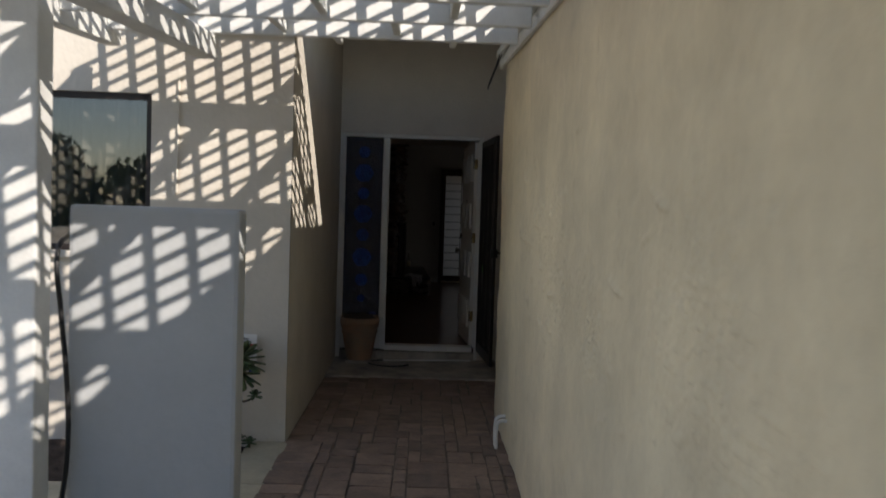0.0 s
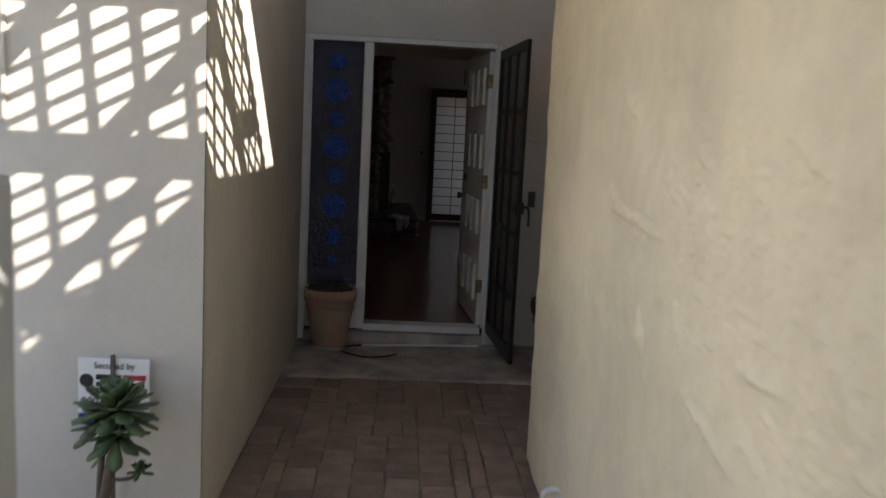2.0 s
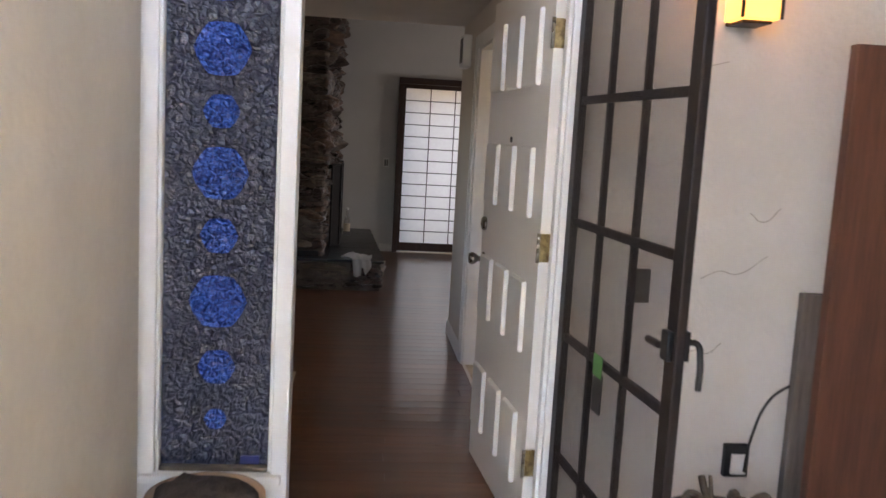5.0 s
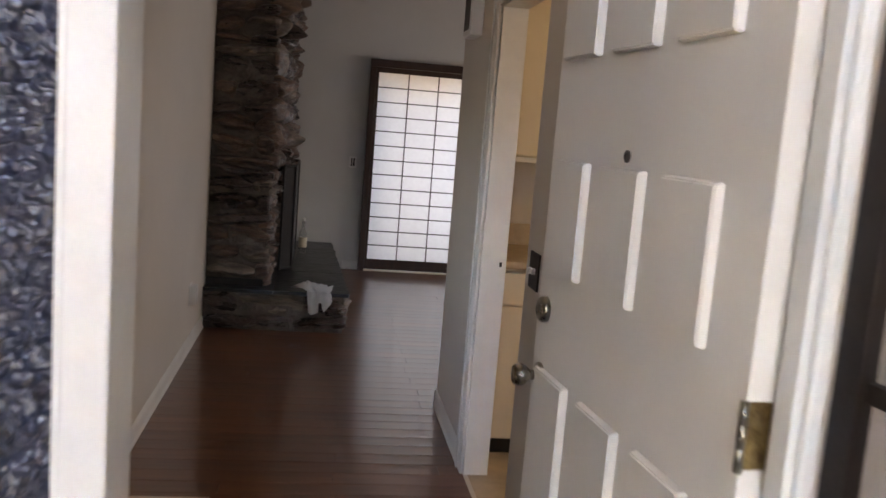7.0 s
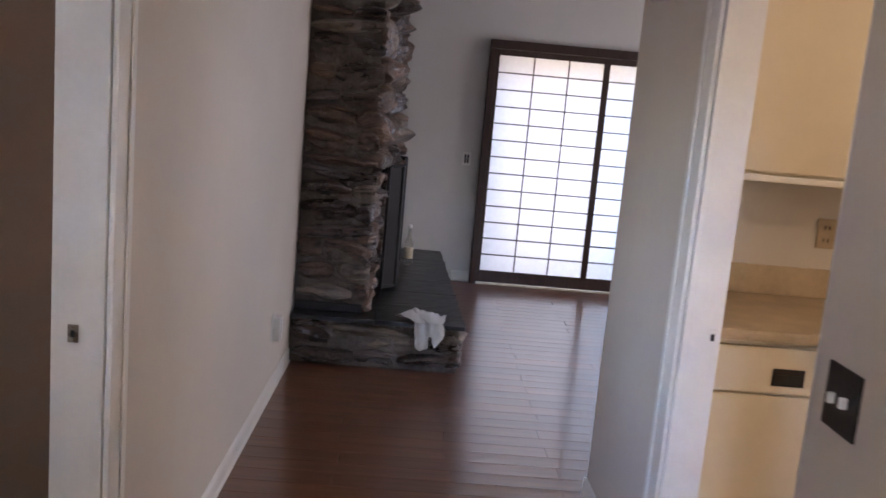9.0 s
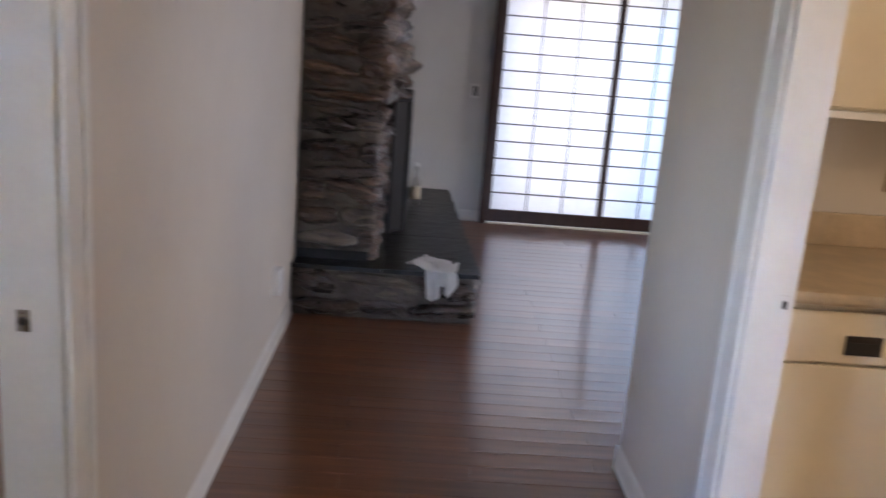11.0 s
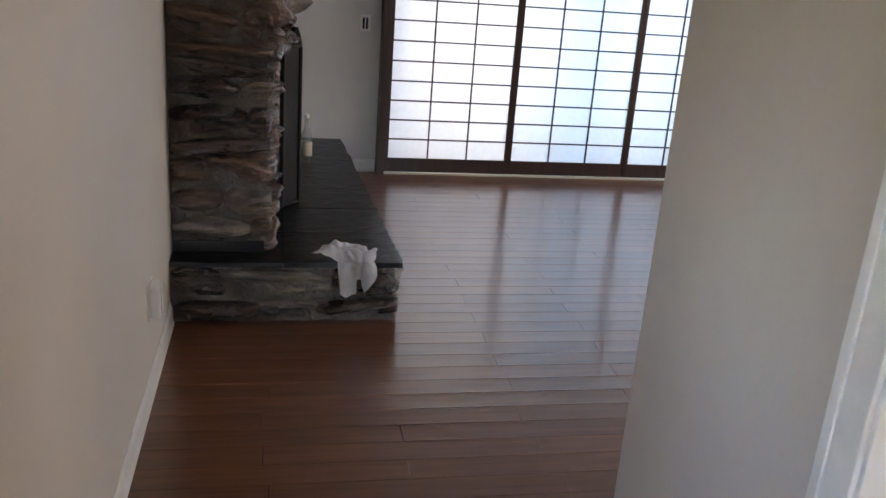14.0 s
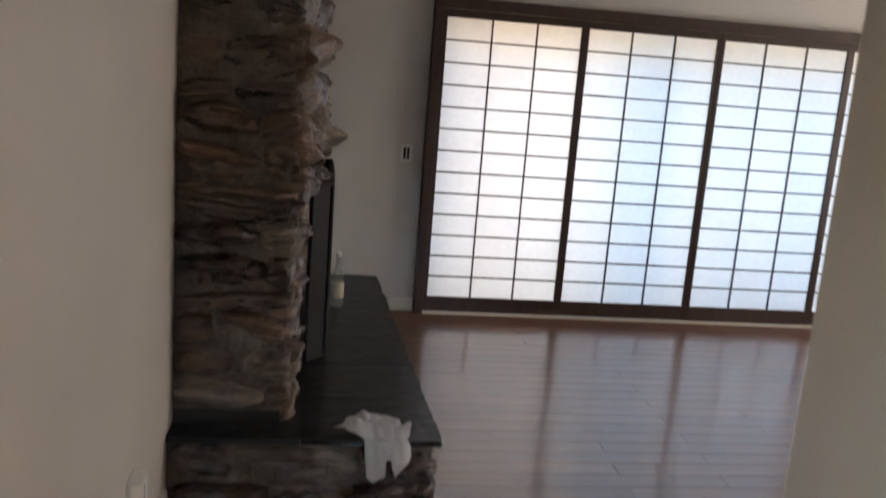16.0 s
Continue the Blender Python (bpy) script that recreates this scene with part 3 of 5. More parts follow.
struct(box("ceiling_kitchen", (XR + 0.11, 0.15, HALL_H + 0.1), (3.5, YK - 0.12, HALL_H + 0.2), "ceiling"), "painted kitchen ceiling", "ceiling")
struct(box("ceiling_side_room", (-1.32, 0.15, HALL_H), (XL - 0.12, 2.9, HALL_H + 0.1), "ceiling"), "painted side room ceiling", "ceiling")

# ---------------------------------------------------------------- outside: pergola
SLOPE = 0.06


def pz(y):
    return 2.62 + SLOPE * (y + 3.3)      # underside of the lattice


def make_pergola():
    top = root("pergola", (-1.18, -5.2, 0), "white-painted timber pergola with a diagonal lattice roof against the stucco wall", "pergola")
    off = Matrix.Translation((1.18, 5.2, 0))
    parts = []

    def sloped(name, x0, x1, y0, y1, dz0, dz1, bevel=0.006):
        bm = bmesh.new()
        vs = add_box(bm, (x0, y0, 0), (x1, y1, 1), 0)
        for v in vs:
            v.co.z = pz(v.co.y) + (dz1 if v.co.z > 0.5 else dz0)
        bmesh.ops.bevel(bm, geom=bm.edges[:], offset=bevel, segments=1, affect='EDGES')
        ob = mesh_ob(name, bm, "lumber", top)
        parts.append(ob)
        return ob
    # posts, edge beam, ledger on the stucco wall
    for y in (-5.2, -8.6):
        parts.append(box("post", (-1.272, y - 0.07, 0.0), (-1.125, y + 0.07, pz(y) - 0.137), "lumber", 0.008, top))
    sloped("beam", -1.55, -1.46, -9.4, -3.43, -0.20, -0.002)
    sloped("beam", -0.97, -0.86, -9.4, -3.55, -0.27, -0.137)
    sloped("ledger", PR - 0.045, PR - 0.016, -9.4, -2.04, -0.11, 0.02)
    sloped("ledger_trim", PR - 0.075, PR - 0.047, -9.4, -2.1, -0.035, 0.02)
    # joists across, staggered blocking between them
    ys = [-3.165, -3.65, -4.28, -4.89, -5.46, -6.02, -6.62, -7.24, -7.88, -8.53]
    for y in ys:
        sloped("joist", -1.458, PR - 0.077, y - 0.02, y + 0.02, -0.06 if y > -3.3 else -0.135, -0.002)
    stagger = [(-0.20, 0.50), (-0.47, 0.17), (-0.80, -0.17, 0.47), (-0.45, 0.2), (-0.8, -0.15, 0.5), (-0.5, 0.15), (-0.8, -0.15, 0.5), (-0.5, 0.15), (-0.8, -0.1)]
    for k, xs in enumerate(stagger):
        for x in xs:
            sloped("blocking", x - 0.02, x + 0.02, ys[k + 1] + 0.021, ys[k] - 0.021, -0.11, -0.002)
    # lattice: two layers of diagonal strips clipped to the roof's rectangle
    x0, x1, y0, y1 = -1.54, PR - 0.077, -9.4, -3.142
    step, w = 0.127 * math.sqrt(2), 0.036
    for layer, sgn in ((0, 1), (1, -1)):
        k = -60
        while k < 110:
            c = k * step
            # line: y = y0 + sgn * (x - x0) + c (sgn 1) or y = y0 - (x - x0) + c
            pts = []
            for x in (x0, x1):
                y = y0 + sgn * (x - x0) + c
                if y0 <= y <= y1:
                    pts.append((x, y))
            for y in (y0, y1):
                x = x0 + sgn * (y - y0 - c)
                if x0 < x < x1:
                    pts.append((x, y))
            k += 1
            if len(pts) < 2:
                continue
            pts.sort()
            a, b = Vector((*pts[0], 0)), Vector((*pts[-1], 0))
            if (b - a).length < 0.08:
                continue
            d = (b - a).normalized()
            n = Vector((-d.y, d.x, 0)) * w / 2
            zl = 0.002 + layer * 0.0085
            bm = bmesh.new()
            lo, hi = [], []
            for q in (a + n, a - n, b - n, b + n):
                lo.append(bm.verts.new((q.x, q.y, pz(q.y) + zl)))
                hi.append(bm.verts.new((q.x, q.y, pz(q.y) + zl + 0.008)))
            bm.faces.new(lo)
            bm.faces.new(hi[::-1])
            for i in range(4):
                bm.faces.new((lo[i], hi[i], hi[(i + 1) % 4], lo[(i + 1) % 4]))
            bmesh.ops.recalc_face_normals(bm, faces=bm.faces[:])
            parts.append(mesh_ob("lattice_strip", bm, "lumber", top))
    for p in parts:
        p.matrix_parent_inverse = off
    return top


make_pergola()


def parented(top, obs):
    """Parts built in world places become children of an Empty without moving."""
    inv = top.matrix_world.inverted()
    for o in obs:
        o.parent = top
        o.matrix_parent_inverse = inv


# hook with a cord on the ledger's end
t_ = root("hanging_hook", (0.80, -2.30, 2.55), "thin dark metal hook hanging from the pergola", "hook")
parented(t_, [tube("hook_rod", [(0.885, -2.32, 2.74), (0.86, -2.30, 2.62), (0.80, -2.28, 2.44), (0.79, -2.28, 2.40)], 0.006, "bronze"),
              tube("hook_arm", [(0.885, -2.36, 2.66), (0.80, -2.30, 2.43)], 0.004, "bronze")])

# window in the stucco wall
win = struct(new("window_1"), "dark aluminium window with drawn curtains", "window")
win.location = (-1.86, YW, 1.18)
wo = [boxes("frame", [((-2.35, YW + 0.03, 1.18), (-2.31, YW + 0.08, 2.18)), ((-1.41, YW + 0.03, 1.18), (-1.37, YW + 0.08, 2.18)),
                      ((-2.31, YW + 0.03, 1.18), (-1.41, YW + 0.08, 1.22)), ((-2.31, YW + 0.03, 2.14), (-1.41, YW + 0.08, 2.18))], "bronze", 0.003),
      box("pane", (-2.31, YW + 0.05, 1.22), (-1.41, YW + 0.055, 2.14), "window"),
      box("sill", (-2.40, YW - 0.04, 1.135), (-1.32, YW + 0.03, 1.178), "stucco", 0.008)]
bm = bmesh.new()
prev = None
for k in range(91):
    x = -2.33 + k * 0.0105
    y = YW + 0.13 + 0.022 * math.sin(k * 0.9) + 0.008 * math.sin(k * 0.37)
    cur = (bm.verts.new((x, y, 1.16)), bm.verts.new((x, y, 2.2)))
    if prev:
        bm.faces.new((prev[0], cur[0], cur[1], prev[1]))
    prev = cur
M["curtain"] = mat("drab_curtain", (0.30, 0.29, 0.24), 0.9, 0.1, 6, 60, 0.1)
wo[1].visible_shadow = False
wo.append(mesh_ob("curtain", bm, "curtain", smooth=True))
for o in wo:
    o.parent = win
    o.matrix_parent_inverse = Matrix.Translation(win.location).inverted()
struct(box("wall_window_room_back", (-2.6, YW + 0.75, 0.9), (-1.1, YW + 0.8, 2.5), "wall"), "plain wall inside the window room", "wall")

# conduit line on the stucco
tagged(tube("wall_conduit", [(-1.20, YW - 0.012, 2.28), (-1.20, YW - 0.012, 1.9), (-1.205, YW - 0.012, 1.55)], 0.008, "stucco"),
       "thin painted conduit on the stucco wall", "conduit")

# black hose over the garden wall
tagged(tube("garden_hose", [(-1.14, -4.92, 1.36), (-1.13, -5.055, 1.30), (-1.11, -5.07, 1.05), (-1.085, -5.07, 0.8), (-1.07, -5.08, 0.55),
                            (-1.09, -5.08, 0.3), (-1.15, -5.09, 0.04), (-1.3, -5.3, 0.012)], 0.011, "black"),
       "black rubber hose hanging down the grey garden wall", "hose")

# white pipe stub by the wall's foot
t_ = root("pipe_stub", (0.90, -3.12, 0), "white plastic drain pipes bent down out of the wall", "pipe")
parented(t_, [tube("pipe", [(0.95, y, z), (0.885, y, z), (0.868, y, z - 0.012), (0.862, y, z - 0.04), (0.862, y, 0.0)], 0.0125, "pvc")
              for y, z in ((-3.16, 0.175), (-3.08, 0.185))])


# planter: soil, stones, succulent, sign
def planter_soil():
    bm = bmesh.new()
    nx, ny = 30, 30
    x0, x1, y0, y1 = -2.6, -0.72, -4.0, -3.12
    g = [[bm.verts.new((x0 + (x1 - x0) * i / nx, y0 + (y1 - y0) * k / ny,
                        -0.03 + 0.03 * noise.noise(Vector((i * 0.35, k * 0.35, 0))))) for k in range(ny + 1)] for i in range(nx + 1)]
    for i in range(nx):
        for k in range(ny):
            bm.faces.new((g[i][k], g[i + 1][k], g[i + 1][k + 1], g[i][k + 1]))
    struct(mesh_ob("ground_planter", bm, "soil", smooth=True), "dark planting soil in the bed", "soil")


planter_soil()


def stone_mesh(name, r, squash, seed):
    bm = bmesh.new()
    bmesh.ops.create_icosphere(bm, subdivisions=2, radius=r)
    for v in bm.verts:
        v.co *= 1 + 0.25 * noise.noise(v.co / r * 0.9 + Vector((seed, seed, 0)))
        v.co.z *= squash
    me = bpy.data.meshes.new(name)
    bm.to_mesh(me)
    bm.free()
    me.materials.append(M["pebble"])
    for f in me.polygons:
        f.use_smooth = True
    return me


rnd = random.Random(4)
peb = [stone_mesh("pebble", 0.02, 0.7, 3.1 * k) for k in range(4)]
for k in range(46):
    ob = new("pebble", peb[k % 4])
    s = rnd.uniform(0.6, 1.7)
    ob.matrix_world = pose(rnd.uniform(-1.05, -0.72), rnd.uniform(-3.98, -3.25), 0.002, 0, 0, rnd.uniform(0, 360)) @ Matrix.Diagonal((s, s, s, 1))
    tagged(ob, "small pale rounded pebble on the planting soil", "pebble", "pebbles in the planter")
big = new("rock", stone_mesh("rock", 0.075, 0.6, 9.2))
big.location = (-0.98, -3.62, 0.02)
tagged(big, "pale rounded rock lying on the planting soil", "rock")


def leaf_bm(bm, m, length, width):
    """A fleshy spoon-shaped leaf."""
    prof = ((0.0, 0.25), (0.35, 0.5), (0.7, 0.95), (0.88, 0.85), (1.0, 0.2))
    rows = []
    for u, w in prof:
        h = width * w / 2
        th = 0.006 * (1 - 0.5 * u)
        zc = 0.10 * length * u * u
        rows.append([bm.verts.new(m @ Vector(p)) for p in ((u * length, -h, zc + 0.004), (u * length, 0, zc + th), (u * length, h, zc + 0.004), (u * length, 0, zc - th))])
    for a, b in zip(rows, rows[1:]):
        for k in range(4):
            bm.faces.new((a[k], a[(k + 1) % 4], b[(k + 1) % 4], b[k]))
    bm.faces.new(rows[-1])
    bm.faces.new(rows[0][::-1])


def rosette(name, centre, radius, count, tilt, parent_list):
    for k in range(count):
        u = k / count
        ang = k * 137.5
        up = 78 * (1 - u) ** 1.2 - tilt * u
        bm = bmesh.new()
        leaf_bm(bm, Matrix.Identity(4), radius * (0.45 + 0.6 * math.sqrt(u)), radius * 0.40)
        ob = mesh_ob(name, bm, "leaf", smooth=True)
        ob.matrix_world = Matrix.Translation(centre) @ pose(0, 0, 0, 0, 0, ang) @ pose(0, 0, 0.012 * (1 - u), 0, -up, 0)
        parent_list.append(ob)


bpy.context.view_layer.update()
plant = root("succulent_plant", (-0.77, -3.40, 0.0), "green tree houseleek with bare stems in the planting bed", "plant")
pp = [tube("stem", [(-0.77, -3.40, -0.02), (-0.775, -3.40, 0.14), (-0.755, -3.39, 0.30), (-0.725, -3.40, 0.47), (-0.715, -3.42, 0.57)], 0.019, "bark"),
      tube("stem", [(-0.78, -3.38, -0.02), (-0.79, -3.37, 0.2), (-0.78, -3.36, 0.48)], 0.012, "bark"),
      tube("stem", [(-0.75, -3.39, 0.31), (-0.69, -3.40, 0.315), (-0.635, -3.42, 0.345)], 0.007, "bark"),
      tube("stem", [(-0.775, -3.40, 0.12), (-0.82, -3.41, 0.16), (-0.83, -3.41, 0.18)], 0.006, "bark")]
rosette("leaf", (-0.715, -3.42, 0.575), 0.155, 44, 40, pp)
rosette("leaf", (-0.70, -3.45, 0.49), 0.13, 26, 62, pp)
rosette("leaf", (-0.775, -3.38, 0.50), 0.12, 24, 52, pp)
rosette("leaf", (-0.63, -3.42, 0.35), 0.05, 18, 40, pp)
rosette("leaf", (-0.83, -3.41, 0.19), 0.04, 14, 40, pp)
bpy.context.view_layer.update()
parented(plant, pp)
for place, r in (((-0.68, -3.30, 0.03), 0.05), ((-0.88, -3.34, 0.05), 0.07), ((-0.93, -3.55, 0.03), 0.05), ((-0.75, -3.27, 0.04), 0.05)):
    pl = root("seedling_plant", (place[0], place[1], -0.01), "small dark succulent rosette growing in the soil", "plant", "small plants in the bed")
    lst = [tube("stem", [(place[0], place[1], -0.03), place], 0.006, "bark")]
    rosette("leaf", place, r, 16, 30, lst)
    bpy.context.view_layer.update()
    parented(pl, lst)
tagged(tube("dry_twig", [(-1.12, -3.5, 0.012), (-1.0, -3.48, 0.05), (-0.93, -3.5, 0.02)], 0.006, "bark"), "dry curved twig lying on the soil", "twig")


def words(name, text, size, place, m, parent=None):
    cu = bpy.data.curves.new(name, 'FONT')
    cu.body, cu.size, cu.extrude, cu.align_x = text, size, 0.0006, 'CENTER'
    tmp = bpy.data.objects.new(name, cu)
    me = bpy.data.meshes.new_from_object(tmp)
    bpy.data.objects.remove(tmp)
    me.materials.clear()
    me.materials.append(M[m])
    ob = new(name, me)
    ob.matrix_world = pose(*place, 90, 0, 0)
    return ob


sg = root("yard_sign", (-0.80, -3.17, 0), "small white security sign on a dark stake against the stucco wall", "sign")
ys_ = -3.175
so = [box("panel", (-0.935, ys_, 0.435), (-0.672, ys_ + 0.006, 0.69), "plastic", 0.002),
      box("stake", (-0.812, ys_ - 0.014, -0.05), (-0.796, ys_ - 0.003, 0.705), "bark", 0.002),
      words("lettering", "Secured by", 0.034, (-0.80, ys_ - 0.003, 0.650), "ink"),
      words("lettering", "800-", 0.044, (-0.885, ys_ - 0.003, 0.508), "ink"),
      boxes("brand_bars", [((-0.868, ys_ - 0.002, 0.607), (-0.775, ys_, 0.627)), ((-0.868, ys_ - 0.002, 0.580), (-0.69, ys_, 0.598))], "ink"),
      box("brand_bar", (-0.77, ys_ - 0.002, 0.607), (-0.685, ys_, 0.627), "ink_red"),
      box("footer_band", (-0.934, ys_ - 0.002, 0.437), (-0.673, ys_, 0.475), "ink_navy"),
      boxes("footer_bars", [((-0.905, ys_ - 0.004, 0.447), (-0.84, ys_ - 0.002, 0.464)), ((-0.83, ys_ - 0.004, 0.447), (-0.72, ys_ - 0.002, 0.460))], "plastic")]
bm = bmesh.new()
bmesh.ops.create_circle(bm, cap_ends=True, radius=0.026, segments=24)
ob = mesh_ob("emblem", bm, "ink")
ob.matrix_world = pose(-0.903, ys_ - 0.002, 0.603, 90, 0, 0)
so.append(ob)
bpy.context.view_layer.update()
parented(sg, so)


# ---------------------------------------------------------------- entry: frame, sidelight, door, gate
fr = struct(new("door_frame"), "white painted door frame with a sidelight mullion", "door frame")
fo = [box("jamb", (-0.5295, -0.018, 0.0), (-0.448, 0.148, 2.245), "paint_white", 0.006),
      box("mullion", (-0.058, -0.016, 0.10), (0.0, 0.13, 2.205), "paint_white", 0.006),
      box("mullion_bead", (-0.068, -0.004, 0.42), (-0.0585, 0.04, 2.205), "paint_white", 0.005),
      box("side_bead", (-0.4475, -0.004, 0.42), (-0.436, 0.04, 2.205), "paint_white", 0.005),
      box("jamb", (0.895, -0.018, 0.0), (0.928, 0.148, 2.245), "paint_white", 0.006),
      box("door_stop", (0.878, -0.010, 0.14), (0.893, 0.035, 2.205), "paint_white", 0.003),
      box("head", (-0.4475, -0.017, 2.207), (0.893, 0.147, 2.245), "paint_white", 0.006),
      box("apron", (-0.4475, 0.0, 0.10), (-0.0585, 0.12, 0.385), "paint_white", 0.004),
      box("apron_cap", (-0.50, -0.045, 0.387), (-0.02, 0.10, 0.418), "paint_white", 0.006),
      box("threshold", (-0.4475, -0.06, 0.0), (0.893, 0.148, 0.085), "concrete", 0.008),
      box("threshold_step", (-0.01, 0.0, 0.087), (0.876, 0.148, 0.138), "paint_white", 0.006)]
bpy.context.view_layer.update()
for o in fo:
    o.parent = fr

sl = struct(new("window_2"), "dark hammered glass sidelight with blue hexagons in a column", "sidelight")
so = [box("pane", (-0.4355, 0.030, 0.42), (-0.0685, 0.038, 2.205), "glass_dark"),
      box("bottom_bead", (-0.4355, 0.0, 0.419), (-0.0685, 0.029, 0.436), "bark", 0.004)]
for zc, r in ((2.06, 0.062), (1.852, 0.097), (1.650, 0.062), (1.446, 0.097), (1.236, 0.066), (1.012, 0.100), (0.784, 0.066), (0.599, 0.040)):
    # a hexagon with well rounded corners and flat top
    bm = bmesh.new()
    ring = []
    for k in range(48):
        a = 2 * math.pi * k / 48
        flat = math.cos(math.pi / 6) / math.cos(a % (math.pi / 3) - math.pi / 6)
        q = r * (0.55 * flat + 0.45 * 0.93)
        ring.append(bm.verts.new((q * math.cos(a), q * math.sin(a), 0)))
    bm.faces.new(ring)
    ob = mesh_ob("hexagon", bm, "glass_blue")
    ob.matrix_world = pose(-0.253, 0.0262, zc, 90, 0, 0)
    so.append(ob)
so.append(box("label_sticker", (-0.165, 0.024, 0.440), (-0.100, 0.029, 0.468), "ink_navy"))
bpy.context.view_layer.update()
for o in so:
    o.parent = sl


def front_door():
    W, T, H = 0.905, 0.044, 2.045
    top = root("front_door", (0.846, 0.052, 0.148), "white painted wooden front door standing open, with raised panels", "door", turn=94.5)
    # local: x along the leaf from the hinge, +y is the face seen from the passage
    leaf = box("leaf", (0.0, -T, 0.0), (W, 0.0, H), "door", 0.003, top)
    for u0, u1 in ((0.124, 0.31), (0.388, 0.58), (0.655, 0.85)):
        for z0, z1 in ((0.172, 0.452), (0.679, 0.949), (1.181, 1.440), (1.659, 1.935)):
            bm = bmesh.new()
            add_box(bm, (u0, 0.0, z0), (u1, 0.018, z1), 0)
            for v in bm.verts:
                if v.co.y > 0.01:
                    v.co.x += 0.004 if v.co.x < (u0 + u1) / 2 else -0.004
                    v.co.z += 0.004 if v.co.z < (z0 + z1) / 2 else -0.004
            bmesh.ops.bevel(bm, geom=bm.edges[:], offset=0.003, segments=2, affect='EDGES')
            mesh_ob("panel", bm, "door", top)
    kn = lathe("knob", [(0.031, 0.0), (0.031, 0.006), (0.014, 0.010), (0.012, 0.026), (0.020, 0.034), (0.027, 0.046), (0.027, 0.056), (0.022, 0.066), (0.010, 0.068)], "nickel", 28, top)
    kn.matrix_local = pose(0.845, 0.0, 0.925, -90, 0, 0)
    db = lathe("deadbolt", [(0.031, 0.0), (0.031, 0.010), (0.027, 0.017), (0.014, 0.018), (0.012, 0.015)], "nickel", 28, top)
    db.matrix_local = pose(0.845, 0.0, 1.085, -90, 0, 0)
    ph = lathe("peephole", [(0.012, 0.0), (0.012, 0.004), (0.008, 0.005), (0.007, 0.003)], "bronze", 20, top)
    ph.matrix_local = pose(0.482, 0.0, 1.462, -90, 0, 0)
    for z in (0.30, 1.09, 1.83):
        hg = boxes("hinge", [((-0.0022, -T + 0.004, z - 0.05), (0.0, -0.002, z + 0.05))], "brass", 0, top)
        kx = lathe("knuckle", [(0.0065, -0.052), (0.0065, -0.018), (0.0055, -0.017), (0.0065, -0.016), (0.0065, 0.016), (0.0055, 0.017), (0.0065, 0.018), (0.0065, 0.052)], "nickel", 14, hg)
        kx.matrix_local = pose(-0.006, 0.006, z)
    return top


front_door()
M["gateglass"] = see_through("gate_pane", (0.20, 0.195, 0.19), 0.92, 0.2)


def security_gate():
    W, H = 0.90, 2.075
    top = root("security_gate", (0.925, -0.035, 0.115), "dark bronze metal screen gate standing open, gridded with glass", "gate", turn=-85.5)
    b = [((0, -0.013, 0), (0.05, 0.013, H)), ((W - 0.06, -0.013, 0), (W, 0.013, H)), ((0.05, -0.013, 0), (W - 0.06, 0.013, 0.10)), ((0.05, -0.013, H - 0.06), (W - 0.06, 0.013, H))]
    boxes("frame", b, "bronze", 0.004, top)
    for u in (0.30, 0.57):
        box("bar", (u - 0.011, -0.009, 0.10), (u + 0.011, 0.009, H - 0.06), "bronze", 0.002, top)
    for z in (0.42, 0.84, 1.235, 1.635):
        box("bar", (0.055, -0.0085, z - 0.013), (W - 0.06, 0.0085, z + 0.013), "bronze", 0.002, top)
    box("pane", (0.055, 0.0105, 0.10), (W - 0.06, 0.0125, H - 0.06), "gateglass", 0, top)
    # fine upright wires of the insect screen
    boxes("screen", [((0.053 + k * 0.0033, -0.0122, 0.10), (0.0534 + k * 0.0033, -0.0118, H - 0.06)) for k in range(238)], "bronze", 0, top)
    lk = boxes("lock", [((W - 0.052, -0.030, 0.98), (W - 0.010, -0.0135, 1.055)), ((W - 0.052, 0.0135, 0.98), (W - 0.010, 0.030, 1.055))], "black", 0.004, top)
    tube("handle", [(W - 0.03, 0.03, 1.025), (W - 0.03, 0.058, 1.020), (W - 0.025, 0.066, 0.985), (W - 0.02, 0.066, 0.905)], 0.008, "black", lk)
    tube("latch", [(W - 0.06, -0.03, 1.012), (W - 0.12, -0.032, 1.012)], 0.010, "bronze", lk)
    return top


security_gate()
t_ = root("door_tag", (0.945, -0.5, 0.9), "black card taped to the gate with green tape", "tag", turn=-85.5)
o1 = box("card", (-0.035, -0.020, -0.075), (0.035, -0.016, 0.045), "black", 0.001, t_)
o2 = box("tape", (-0.032, -0.024, 0.035), (0.032, -0.0201, 0.10), "tape", 0.001, t_)


def wall_lantern():
    top = root("wall_lantern", (1.475, -0.003, 2.03), "lit amber glass wall lantern with a dark metal cap", "lantern")
    bm = bmesh.new()
    add_box(bm, (-0.066, -0.155, 0.012), (0.066, -0.012, 0.215), 0.006)
    sh = mesh_ob("shade", bm, "amber", top)
    boxes("cap", [((-0.078, -0.17, 0.217), (0.078, -0.002, 0.245)), ((-0.055, -0.012, 0.0), (0.055, -0.001, 0.217)), ((-0.05, -0.13, 0.0), (0.05, -0.012, 0.010))], "bronze", 0.003, top)
    boxes("corner_bar", [((sx - 0.006, -0.162, 0.012), (sx + 0.006, -0.1565, 0.217)) for sx in (-0.066, 0.066)], "bronze", 0.001, top)
    return top


